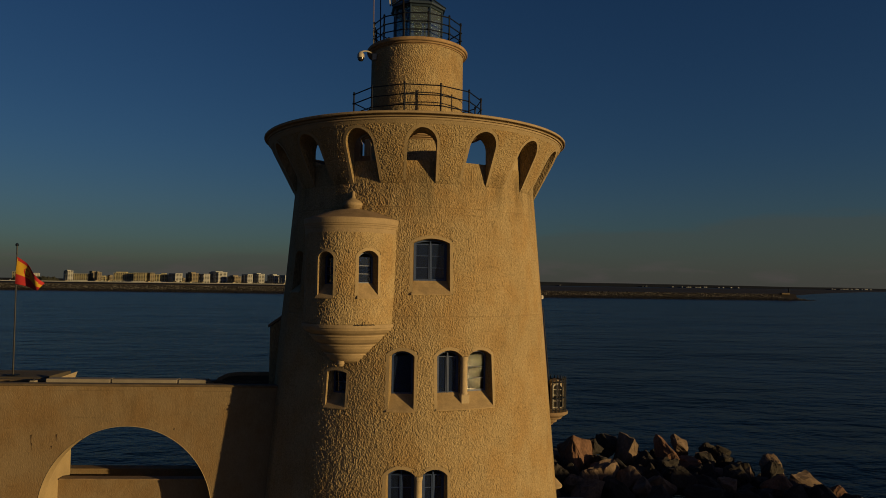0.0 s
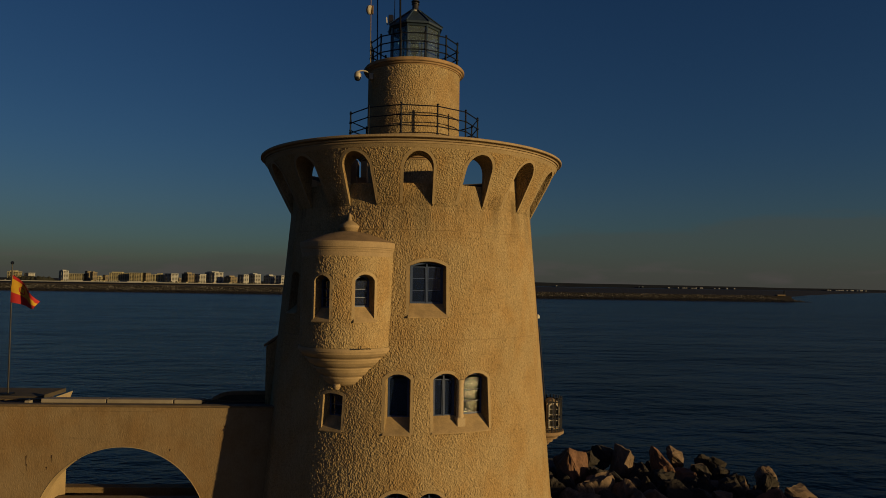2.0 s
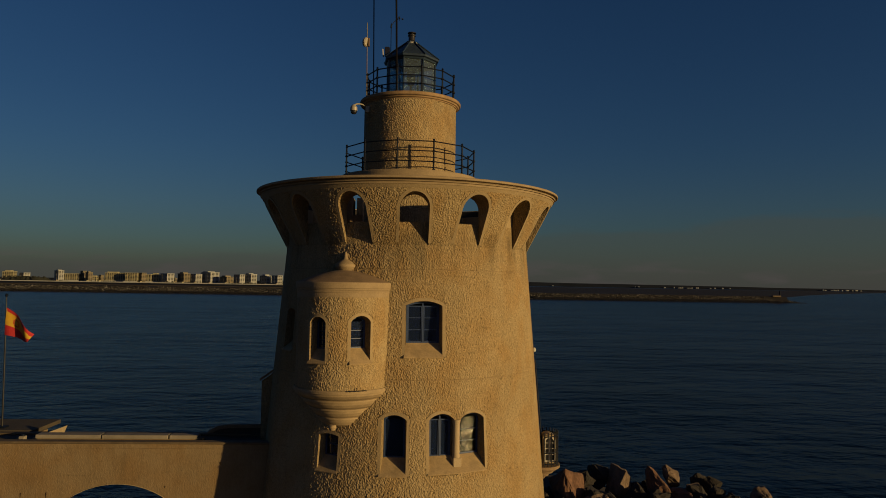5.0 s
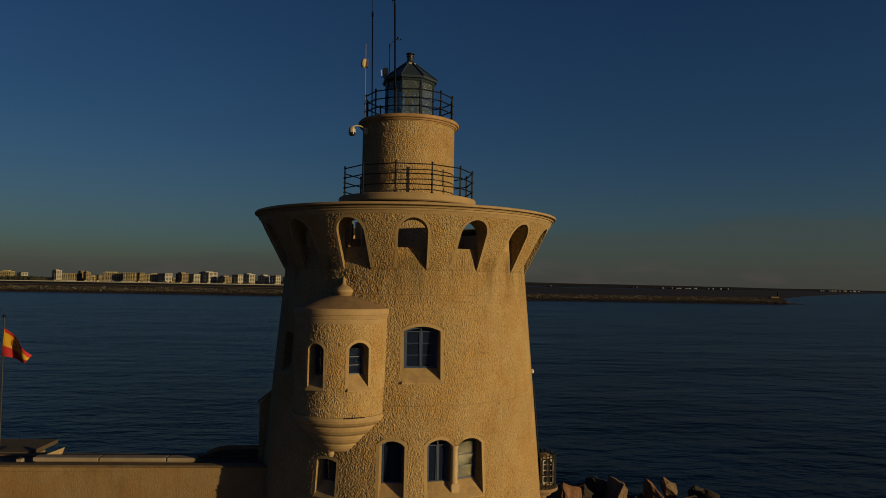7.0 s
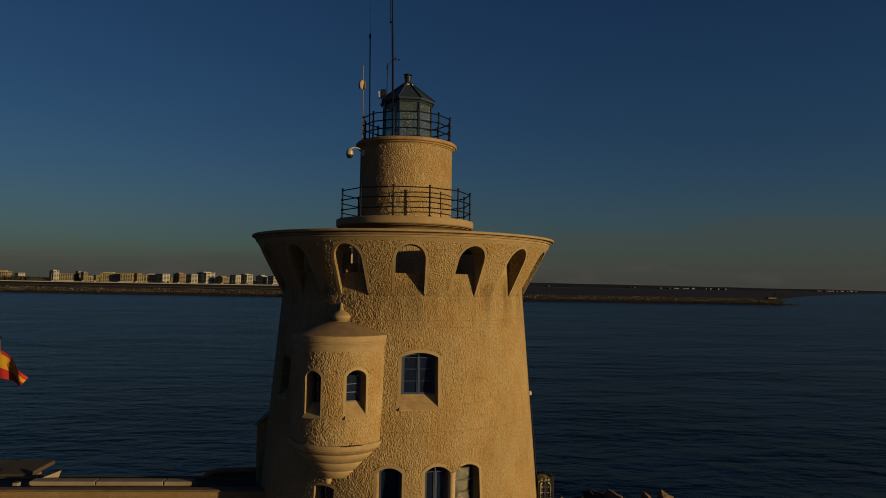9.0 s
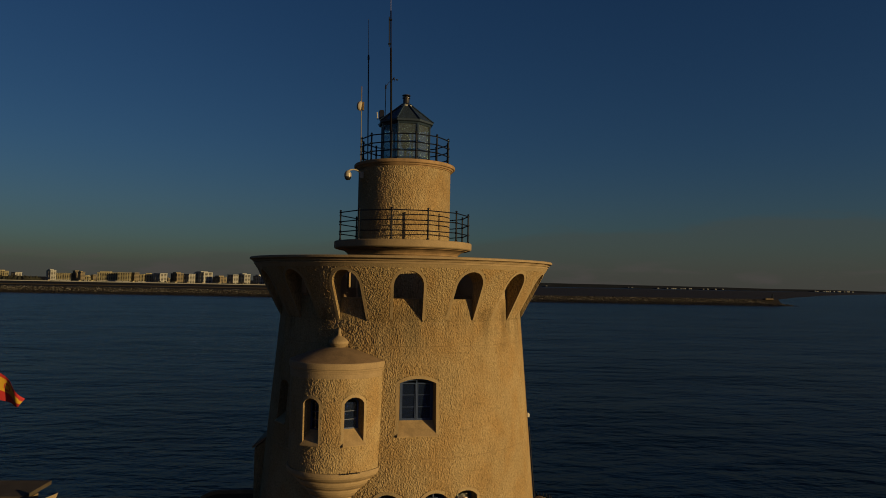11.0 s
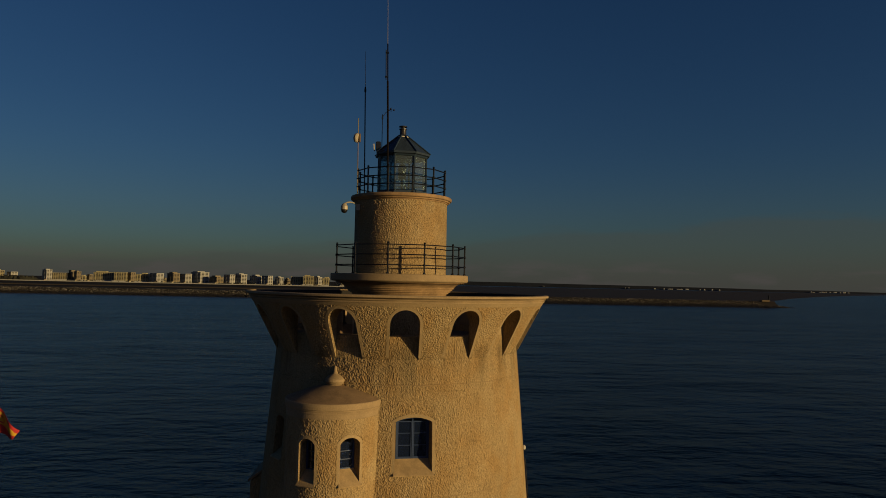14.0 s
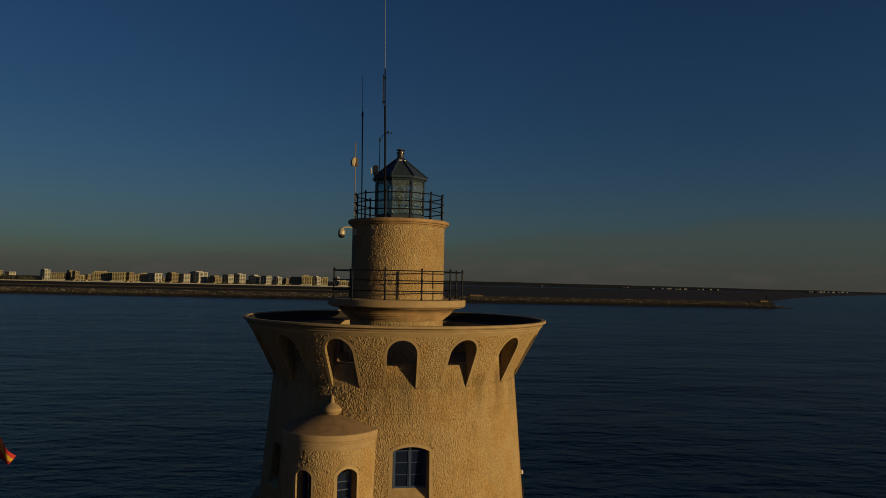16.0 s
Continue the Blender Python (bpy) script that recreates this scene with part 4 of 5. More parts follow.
def arched(a, z, centre, r, hw, zt, zs, zb, band):
    """Whether a spot of a round wall lies in an arched opening or its plaster band."""
    x = r * math.sin(a - radians(centre))
    if math.cos(a - radians(centre)) < 0 or abs(x) > hw + band or z < zb - 0.02:
        return False
    top = (zt - zs) * math.sqrt(max(0.0, 1 - (x / (hw + band)) ** 2)) + zs + band
    return z < top


TC = (-1.94, -4.05)
TR = 1.45
PAIRS = [(19.5, 0.72, 10.90, 10.74, 9.17, 0.2), (2.3, 0.72, 7.44, 7.27, 5.65, 0.2)]


def on_wall(a, z):
    for ang, hw, zt, zs, zf, zo, cols, rows in WINDOWS:
        if arched(a, z, ang, wall_r(z), hw + SPLAY, zt + 0.4 * SPLAY, zs, zo, 0.085):
            return True
    for ang, hw, zt, zs, zo, w in PAIRS:
        if abs(wall_r(z) * math.sin(a - radians(ang))) < 0.32 and zo < z < zs + 0.03:
            return True
    r = wall_r(z)
    return (r * math.sin(a) - TC[0]) ** 2 + (-r * math.cos(a) - TC[1]) ** 2 < (TR - 0.03) ** 2 and 11.6 < z < 14.8


coat("stucco_coat", lighthouse, "lumpy hand-thrown cream stucco", wall_r, -62, 74, 4.9, 16.05, 0.014, 0.0235, on_wall)

# crown of sixteen arches under a moulded rim
crown = bmesh.new()
cp = [(4.40, 16.0), (4.402, 16.05)] + [(flare_r(z), z) for z in (16.4, 16.8, 17.2, 17.55, 17.80)]
cp += [(5.30, 17.84), (5.33, 17.90), (5.36, 17.98), (5.38, 18.02),
       (5.34, 18.03), (5.29, 18.0), (5.22, 17.74), (4.44, 17.70), (4.395, 17.68), (4.395, 16.0)]
revolve(crown, cp, SEG, closed=True)
cut = bmesh.new()
ARCHES = [2.2 + 22.5 * i for i in range(16)]
for a in ARCHES:
    ln = arch_line(0.455, 15.9, 17.17, 17.62, 14)
    loft(cut, ln, -5.9, ln, -4.0, pose(0, 0, 0, 0, 0, a))
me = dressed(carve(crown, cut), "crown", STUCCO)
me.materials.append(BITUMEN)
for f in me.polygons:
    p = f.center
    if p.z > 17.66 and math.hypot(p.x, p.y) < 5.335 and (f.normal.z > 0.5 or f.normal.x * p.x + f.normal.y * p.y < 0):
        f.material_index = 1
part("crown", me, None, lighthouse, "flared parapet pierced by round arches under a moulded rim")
for a in ARCHES:
    ob = surround(lighthouse, flare_r, a, 0.455, 17.62, 17.17, 16.12, 0.095, PLASTER, proud=0.02)
    ob.name = "arch_band"
# rear arches closed; the 47.2 panel is added to keep sun off the drum
for a in ARCHES:
    if 100 < a < 260 or abs(a - 47.2) < 1:
        b = bmesh.new()
        box(b, (-0.62, -4.36, 16.5), (0.62, -4.30, 17.68))
        part("blind_panel", b, PLASTER, lighthouse, "", pose(0, 0, 0, 0, 0, a))


def on_crown(a, z):
    return any(arched(a, z, q, flare_r(z), 0.455, 17.62, 17.17, 15.9, 0.075) for q in ARCHES)


coat("stucco_coat", lighthouse, "lumpy hand-thrown cream stucco", flare_r, -58, 74, 16.06, 17.72, 0.015, 0.024, on_crown, seed=7.0)
b = bmesh.new()
revolve(b, [(5.26, 17.69), (5.262, 17.69), (5.345, 17.828), (5.31, 17.828)], SEG, closed=True)
part("plain_band", b, PLASTER, lighthouse, "smooth band under the rim")
b = bmesh.new()
rim = [(5.325, 17.83), (5.365, 17.83), (5.37, 17.868), (5.322, 17.876), (5.322, 17.897), (5.40, 17.903), (5.412, 17.935), (5.43, 17.943), (5.37, 17.951), (5.37, 17.970),
       (5.49, 17.978), (5.508, 17.99), (5.508, 18.04), (5.485, 18.06), (5.37, 18.065), (5.345, 18.04), (5.345, 17.9)]
revolve(b, rim, SEG, closed=True)
part("rim", b, CORBEL, lighthouse, "moulded cornice rim of the crown")
b = bmesh.new()
revolve(b, [(1.70, 16.455), (4.38, 16.455), (4.38, 16.47), (1.70, 16.50)], 96, closed=True)
part("terrace_floor", b, TERRACE, lighthouse, "dark screed terrace inside the crown")

# darker plaster on block and step stands in for their shade
b = bmesh.new()
box(b, (-2.85, -3.35, 16.45), (-1.80, -2.4, 17.64))
bmesh.ops.bevel(b, geom=list(b.edges), offset=0.02, segments=1, affect="EDGES")
head = part("stair_head", b, STAINED, lighthouse, "small stair head inside the crown, plaster darkened to hold its shade")
b = bmesh.new()
box(b, (-1.79, -3.3, 16.45), (-1.50, -2.5, 17.06))
part("step", b, STAINED, head)
b = bmesh.new()
box(b, (-1.68, -3.3, 17.064), (-1.50, -2.5, 17.60))
part("jamb", b, PLASTER, head, "pale plastered jamb")

for z in (15.28, 11.92):
    b = bmesh.new()
    revolve(b, [(wall_r(z) - 0.03, z - 0.008), (wall_r(z) + 0.001, z - 0.008), (wall_r(z) + 0.001, z + 0.004), (wall_r(z) - 0.03, z + 0.008)], 160, closed=True)
    part("day_joint", b, STAINED, lighthouse, "thin level joint in the stucco")

# upper drum with its gallery
b = bmesh.new()
revolve(b, [(0, 16.46), (1.74, 16.46), (1.72, 17.5), (1.715, 21.42), (0, 21.42)], 128)
part("drum", b, STUCCO, lighthouse, "cream stuccoed upper drum")
coat("stucco_coat", lighthouse, "lumpy hand-thrown cream stucco", lambda z: 1.718, -62, 62, 18.74, 21.36, 0.012, 0.022, lambda a, z: a > 0.75 + 0.5 * noise.noise((z * 1.3, 0, 3)), seed=3.0, fine=1.25)
b = bmesh.new()
revolve(b, [(1.70, 17.97), (1.755, 17.98), (1.765, 18.035), (1.83, 18.04), (1.84, 18.095), (1.905, 18.10), (1.915, 18.155), (1.975, 18.16), (1.985, 18.215), (2.035, 18.22), (2.05, 18.27),
            (2.10, 18.325), (2.18, 18.375), (2.28, 18.41), (2.40, 18.425), (2.40, 18.44), (1.70, 18.44)], 128, closed=True)
part("gallery_corbel", b, CORBEL_RED, lighthouse, "stepped corbel under the gallery, stained reddish brown")
b = bmesh.new()
revolve(b, [(1.70, 18.444), (2.34, 18.444), (2.50, 18.455), (2.53, 18.475), (2.55, 18.50), (2.55, 18.70), (2.53, 18.725), (1.70, 18.735)], 128, closed=True)
part("gallery_deck", b, CORBEL, lighthouse, "plaster gallery deck round the drum")
b = bmesh.new()
revolve(b, [(1.70, 21.35), (1.745, 21.36), (1.755, 21.39), (1.80, 21.405), (1.82, 21.45), (1.87, 21.465), (1.885, 21.49), (1.885, 21.56), (1.86, 21.59), (0, 21.62), (0, 21.35)], 128)
part("drum_cap", b, CORBEL_RED, lighthouse, "moulded plaster cap of the drum", None, True)


def railing(name, label, r, z0, h, posts, off, levels, thick, knob, mids=()):
    """A ring of turned posts joined by straight bars."""
    rl = part(name, railing_foot(r, z0, posts, off), IRON, lighthouse, label)
    pb = bmesh.new()
    pr = [(0, 0), (thick * 1.7, 0), (thick * 1.7, 0.03), (thick, 0.06)]
    for f in levels[:-1]:
        pr += [(thick, f * h - 0.035), (thick * 1.9, f * h - 0.015), (thick * 1.9, f * h + 0.015), (thick, f * h + 0.035)]
    pr += [(thick, h - 0.03), (thick * 1.6, h - 0.01), (thick * 1.6, h + 0.01), (thick * 0.8, h + 0.025), (knob, h + 0.055), (knob * 0.9, h + 0.075), (0, h + 0.10)]
    revolve(pb, pr, 10)
    first = None
    for i in range(posts):
        a = radians(off + 360 / posts * i)
        m = pose(r * math.sin(a), -r * math.cos(a), z0)
        first = part("post", first.data if first else pb, IRON, rl, "", m, True)
    for i in range(posts):
        a, a2 = radians(off + 360 / posts * i), radians(off + 360 / posts * (i + 1))
        for f in levels:
            b2 = bmesh.new()
            tube(b2, [(r * math.sin(q), -r * math.cos(q), z0 + f * h) for q in (a, a2)], thick * 0.72, 6)
            part("bar", b2, IRON, rl)
    for q in mids:
        b2 = bmesh.new()
        q = radians(q)
        rr = r * math.cos(radians(180 / posts))
        tube(b2, [(rr * math.sin(q), -rr * math.cos(q), z0 + u) for u in (0, h * levels[-2] + 0.05)], thick * 0.6, 6)
        part("stay", b2, IRON, rl)


def railing_foot(r, z0, posts, off):
    b = bmesh.new()
    for i in range(posts):
        a = radians(off + 360 / posts * i)
        revolve(b, [(0, z0 - 0.01), (0.06, z0 - 0.01), (0.06, z0 + 0.012), (0, z0 + 0.012)], 8, c=(r * math.sin(a), -r * math.cos(a)))
    return b


railing("railing", "dark iron railing round the drum gallery", 2.42, 18.735, 1.0, 12, 20, (0.30, 0.66, 1.0), 0.029, 0.042)
railing("railing", "dark iron railing round the lantern gallery", 1.66, 21.60, 0.92, 12, 13, (0.36, 0.68, 1.0), 0.030, 0.042)

# lantern: eight glazed sides under a ribbed pyramid roof
LA, LR = 28.0, 0.93


def lant(r, i, z):
    a = radians(LA + 45 * i)
    return Vector((r * math.sin(a), -r * math.cos(a), z))


b = bmesh.new()
revolve(b, [(0.80, 21.60), (0.97, 21.60), (0.97, 21.80), (0.93, 21.82), (0.80, 21.82)], 8, closed=True, a0=radians(LA))
lantern = part("lantern", b, LANTERN_BLUE, lighthouse, "octagonal blue-grey lantern room with tall glass sides")
b = bmesh.new()
revolve(b, [(0.82, 23.06), (0.95, 23.06), (0.98, 23.12), (1.06, 23.14), (1.07, 23.21), (0.82, 23.21)], 8, closed=True, a0=radians(LA))
part("eave_ring", b, LANTERN_BLUE, lantern)
for i in range(8):
    b = bmesh.new()
    tube(b, [lant(LR, i, 21.78), lant(LR, i, 23.10)], 0.036, 6)
    part("mullion", b, LANTERN_BLUE, lantern)
    p, q = lant(LR - 0.02, i, 0), lant(LR - 0.02, i + 1, 0)
    n_in = (p + q).normalized() * -0.008
    b = bmesh.new()
    vs = [b.verts.new(v + Vector((0, 0, z)) + k * n_in) for k in (0, 1) for v in (p, q) for z in (21.82, 23.07)]
    for f in ((0, 1, 3, 2), (4, 6, 7, 5), (0, 2, 6, 4), (1, 5, 7, 3), (0, 4, 5, 1), (2, 3, 7, 6)):
        b.faces.new([vs[k] for k in f])
    part("pane", b, LANTERN_GLASS, lantern)
b = bmesh.new()
revolve(b, [(1.07, 23.205), (0.15, 23.94), (0.13, 23.92), (1.02, 23.205)], 8, closed=True, a0=radians(LA))
roof = part("roof", b, ROOF_BLUE, lighthouse, "eight-sided pyramid roof of blue metal sheet")
for i in range(8):
    b = bmesh.new()
    tube(b, [lant(1.085, i, 23.21), lant(0.15, i, 23.96)], 0.028, 6)
    part("rib", b, LANTERN_BLUE, roof)
b = bmesh.new()
revolve(b, [(0.0, 23.86), (0.21, 23.85), (0.215, 23.90), (0.19, 23.92), (0.14, 23.94), (0.125, 24.0), (0.12, 24.17), (0.15, 24.18), (0.15, 24.21), (0.075, 24.22), (0.07, 24.27), (0.16, 24.28), (0.155, 24.31), (0, 24.33)], 16)
vent = part("vent", b, material("vent_metal", (0.0455, 0.0455, 0.0468), 0.3, 0.6, vary=0.3, scale=9), roof, "metal roof vent with flat cap", None, True)
# white painted ring stands in for the sun glint on the vent
b = bmesh.new()
revolve(b, [(0.19, 23.85), (0.225, 23.86), (0.222, 23.905), (0.19, 23.915)], 24, closed=True)
part("collar", b, WHITE, vent, "white ring holding the sun glint at the vent's base")
b = bmesh.new()
revolve(b, [(0, 21.62), (0.16, 21.62), (0.16, 21.66), (0.06, 21.70), (0.05, 22.28), (0.13, 22.31), (0.13, 22.36), (0, 22.36)], 20)
lamp = part("lamp", b, IRON, lantern, "beacon lamp with a pale lens on a dark pedestal", None, True)
b = bmesh.new()
lens = [(0, 22.362)]
for k in range(6):
    lens += [(0.145, 22.37 + 0.062 * k), (0.17, 22.40 + 0.062 * k), (0.145, 22.43 + 0.062 * k)]
revolve(b, lens + [(0, 22.745)], 24)
part("lens", b, material("lens_glass_grey", (0.21, 0.175, 0.17), 0.4, vary=0.15, scale=8), lamp, "pale ribbed lens")
b = bmesh.new()
revolve(b, [(0, 22.75), (0.15, 22.75), (0.155, 22.79), (0.10, 22.87), (0.06, 22.90), (0, 22.92)], 20)
part("cap", b, IRON, lamp)
b = bmesh.new()
revolve(b, [(0, 21.62), (0.035, 21.62), (0.035, 21.98), (0.02, 22.0), (0, 22.0)], 10, c=(0.12, -0.62))
part("sensor", b, CREAM_PLASTIC, lantern, "slim pale light sensor behind the glass")

# round turret on moulded corbels
turret_r = lambda z: TR
b = bmesh.new()
revolve(b, [(0, 11.62), (TR, 11.62), (TR, 14.62), (0, 14.62)], 112, c=TC)
revolve(b, [(0, 14.4), (1.12, 14.4), (1.12, 11.9), (0, 11.9)], 32, c=TC)
cut = bmesh.new()
TW = [(-27.0, 0.215, 13.82, 13.67, 12.86, 12.49), (25.0, 0.25, 13.86, 13.70, 12.90, 12.50)]
for a, hw, zt, zs, zf, zo in TW:
    window_cutters(cut, turret_r, hw, zt, zs, zf, zo, Matrix.Translation((*TC, 0)) @ pose(0, 0, 0, 0, 0, a), 0.42)
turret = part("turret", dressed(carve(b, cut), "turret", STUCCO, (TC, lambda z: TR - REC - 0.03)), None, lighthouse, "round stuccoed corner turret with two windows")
coat("stucco_coat", lighthouse, "lumpy hand-thrown cream stucco", turret_r, -62, 80, 11.72, 14.42, 0.013, 0.021,
     lambda a, z: any(arched(a, z, q[0], TR, q[1] + SPLAY, q[2] + 0.4 * SPLAY, q[3], q[5], 0.075) for q in TW), TC, 11.0)
for a, hw, zt, zs, zf, zo in TW:
    window_parts(lighthouse, turret_r, hw, zt, zs, zf, zo, 1, 3, Matrix.Translation((*TC, 0)) @ pose(0, 0, 0, 0, 0, a))
    surround(lighthouse, turret_r, a, hw, zt, zs, zo, 0.095, PLASTER, TC)
b = bmesh.new()
revolve(b, [(TR - 0.06, 14.405), (TR + 0.004, 14.405), (TR + 0.004, 14.55), (TR + 0.018, 14.556), (TR + 0.022, 14.60), (TR + 0.008, 14.606), (TR + 0.008, 14.622), (TR + 0.026, 14.63),
            (TR + 0.032, 14.668), (TR + 0.05, 14.69), (TR + 0.054, 14.78), (TR + 0.05, 14.84), (TR + 0.035, 14.862), (TR - 0.06, 14.865)], 112, closed=True, c=TC)
part("cornice", b, CORBEL, turret, "moulded cornice")
b = bmesh.new()
revolve(b, [(0, 14.7), (1.475, 14.85), (1.46, 14.868), (1.30, 14.935), (1.02, 15.035), (0.72, 15.13), (0.42, 15.20), (0.25, 15.225), (0, 15.23)], 64, c=TC)
part("dome", b, STAINED, turret, "shallow rain-stained plaster dome", None, True)
b = bmesh.new()
revolve(b, [(0, 15.17), (0.27, 15.17), (0.285, 15.20), (0.24, 15.235), (0.285, 15.28), (0.325, 15.345), (0.315, 15.41), (0.25, 15.475), (0.15, 15.53), (0.085, 15.575), (0.062, 15.65), (0.055, 15.75), (0.035, 15.795), (0, 15.805)], 28, c=TC)
part("finial", b, CORBEL, turret, "onion-shaped plaster finial", None, True)
b = bmesh.new()
revolve(b, [(0, 11.70), (1.49, 11.70), (1.50, 11.665), (1.50, 11.60), (1.465, 11.59), (1.45, 11.53), (1.37, 11.45), (1.25, 11.385), (1.275, 11.377), (1.275, 11.33), (1.225, 11.32),
            (1.19, 11.24), (1.10, 11.15), (0.99, 11.09), (1.015, 11.082), (1.015, 11.04), (0.965, 11.03), (0.93, 10.95), (0.85, 10.86), (0.76, 10.80), (0.785, 10.792), (0.785, 10.75),
            (0.735, 10.74), (0.69, 10.65), (0.61, 10.56), (0.52, 10.51), (0, 10.51)], 112, c=TC)
part("corbel", b, CORBEL, turret, "stepped moulded corbels under the turret")
b = bmesh.new()
revolve(b, [(0, 10.58), (0.10, 10.58), (0.12, 10.5), (0.08, 10.42), (0, 10.38)], 16, c=(TC[0] - 0.22, TC[1] - 0.66))
part("drop_ornament", b, CORBEL, turret, "", None, True)
b = bmesh.new()
tube(b, [(TC[0] + (TR + 0.08) * math.sin(radians(q)), TC[1] - (TR + 0.08) * math.cos(radians(q)), 11.705 + 0.012 * math.sin(q * 1.7)) for q in range(10, 33, 2)], 0.014, 5)
tube(b, [(TC[0] + (TR + 0.07) * math.sin(radians(20)), TC[1] - (TR + 0.07) * math.cos(radians(20)), z) for z in (11.70, 11.80)], 0.010, 5)
part("loose_cable", b, IRON, turret, "short loose dark cable on the ledge")

# small stair porch on the bridge side
b = bmesh.new()
box(b, (-5.1, -0.7, 8.9), (-3.6, 1.3, 11.3))
porch = part("porch", b, STUCCO, lighthouse, "narrow stuccoed porch over the bridge door")
b = bmesh.new()
v = [b.verts.new(p) for p in ((-5.17, -0.74, 11.29), (-3.6, -0.74, 12.42), (-3.6, 1.34, 12.42), (-5.17, 1.34, 11.29), (-5.17, -0.74, 11.38), (-3.6, -0.74, 12.52), (-3.6, 1.34, 12.52), (-5.17, 1.34, 11.38))]
for f in ((0, 1, 2, 3), (4, 7, 6, 5), (0, 4, 5, 1), (1, 5, 6, 2), (2, 6, 7, 3), (3, 7, 4, 0)):
    b.faces.new([v[i] for i in f])
part("porch_roof", b, STAINED, porch, "sloping plaster roof")
b = bmesh.new()
v2 = [b.verts.new(p) for p in ((-5.1, -0.7, 11.3), (-3.6, -0.7, 11.3), (-3.6, -0.7, 12.4))]
v3 = [b.verts.new(p) for p in ((-5.1, 1.3, 11.3), (-3.6, 1.3, 11.3), (-3.6, 1.3, 12.4))]
for i in range(3):
    b.faces.new((v2[i], v2[(i + 1) % 3], v3[(i + 1) % 3], v3[i]))
b.faces.new(v2)
b.faces.new(v3)
part("gable", b, STUCCO, porch)

# balcony and small oriel on the sea side
Mb = pose(0, 0, 0.03, 0, 0, 82.0)
b = bmesh.new()
revolve(b, [(0, 7.86), (0.10, 7.88), (0.16, 7.97), (0.25, 8.0), (0.27, 8.09), (0.42, 8.13), (0.45, 8.20), (0.56, 8.25), (0.58, 8.28), (0.65, 8.31), (0.65, 8.41), (0, 8.41)], 40, c=(0, -5.02))
balcony = part("balcony", b, STAINED, lighthouse, "half-round balcony on a moulded corbel with iron railing", Mb, True)
for i in range(13):
    q = radians(-84 + 14 * i)
    b = bmesh.new()
    x, y = 0.57 * math.sin(q), -5.02 - 0.57 * math.cos(q)
    tube(b, [(x, y, 8.41), (x, y, 9.50), (x, y, 9.60)], 0.021, 6)
    part("bar", b, IRON, balcony)
for z in (8.50, 8.90, 9.46):
    b = bmesh.new()
    tube(b, [(0.57 * math.sin(radians(-84 + 7 * k)), -5.02 - 0.57 * math.cos(radians(-84 + 7 * k)), z) for k in range(25)], 0.021, 6)
    part("rail", b, IRON, balcony)
b = bmesh.new()
loft(b, arch_line(0.25, 8.42, 9.30, 9.48), -0.1, arch_line(0.25, 8.42, 9.30, 9.48), 0.45)
oriel = part("oriel", b, LIGHT_PLASTER, lighthouse, "small pale round-topped oriel behind the balcony rail", pose(5.25, -0.62, 0.02))
b = bmesh.new()
ring_prism(b, arch_line(0.20, 8.47, 9.24, 9.38), arch_line(0.155, 8.53, 9.22, 9.33), -0.15, -0.09)
box(b, (-0.018, -0.14, 8.5), (0.018, -0.095, 9.35))
for z in (8.74, 8.95, 9.15):
    box(b, (-0.16, -0.135, z - 0.012), (0.16, -0.095, z + 0.012))
part("casement", b, WHITE, oriel, "white arched casement with glazing bars")
b = bmesh.new()
loft(b, arch_line(0.156, 8.53, 9.22, 9.33), -0.115, arch_line(0.156, 8.53, 9.22, 9.33), -0.102)
part("pane", b, FACADE_GLASS, oriel)
b = bmesh.new()
tube(b, [(4.73, -0.55, 12.1), (4.83, -0.55, 11.0), (4.99, -0.55, 9.2), (5.02, -0.55, 8.42)], 0.018, 6)
part("conductor", b, IRON, lighthouse, "thin dark conductor rod down the wall")
b = bmesh.new()
revolve(b, [(0, 0), (0.06, 0.0), (0.07, 0.08), (0.04, 0.14), (0, 0.15)], 12)
part("wall_lamp", b, WHITE, lighthouse, "small white wall lamp", pose(4.70, -0.45, 12.42), True)
b = bmesh.new()
revolve(b, [(0, 5.55), (0.05, 5.57), (0.28, 5.68), (0.28, 5.76), (0.10, 5.95), (0, 6.05)], 16, c=(0, -5.20))
part("bracket_stone", b, CORBEL, lighthouse, "", Mb, True)

# ---- masts and instruments on the lantern gallery ----
mast = thing("radio_mast", "tall brown radio mast with a thin whip on the lantern gallery", "antenna", (-0.50, -1.58, 21.61))
b = bmesh.new()
tube(b, [(0, 0, 0), (-0.05, 0, 2.5), (-0.09, 0, 3.95)], 0.034, 8)
part("pole", b, MAST, mast)
b = bmesh.new()
tube(b, [(-0.085, 0, 3.85), (-0.12, 0, 5.3)], 0.022, 8)
part("upper_pole", b, MAST, mast)
b = bmesh.new()
tube(b, [(-0.15, 0.0, 4.0), (-0.17, 0.0, 5.08)], 0.018, 8)
for z in (4.08, 4.95):
    box(b, (-0.19, -0.03, z), (-0.07, 0.03, z + 0.05))
part("side_rod", b, IRON, mast, "short dark rod clamped beside the pole")
b = bmesh.new()
tube(b, [(-0.12, 0, 5.2), (-0.2, 0, 9.3)], 0.011, 6, 0.006)
part("whip", b, WHITE_ROD, mast, "thin pale whip")
b = bmesh.new()
revolve(b, [(0, -0.005), (0.11, -0.005), (0.11, 0.02), (0.05, 0.05), (0, 0.05)], 12)
part("foot_plate", b, IRON, mast)

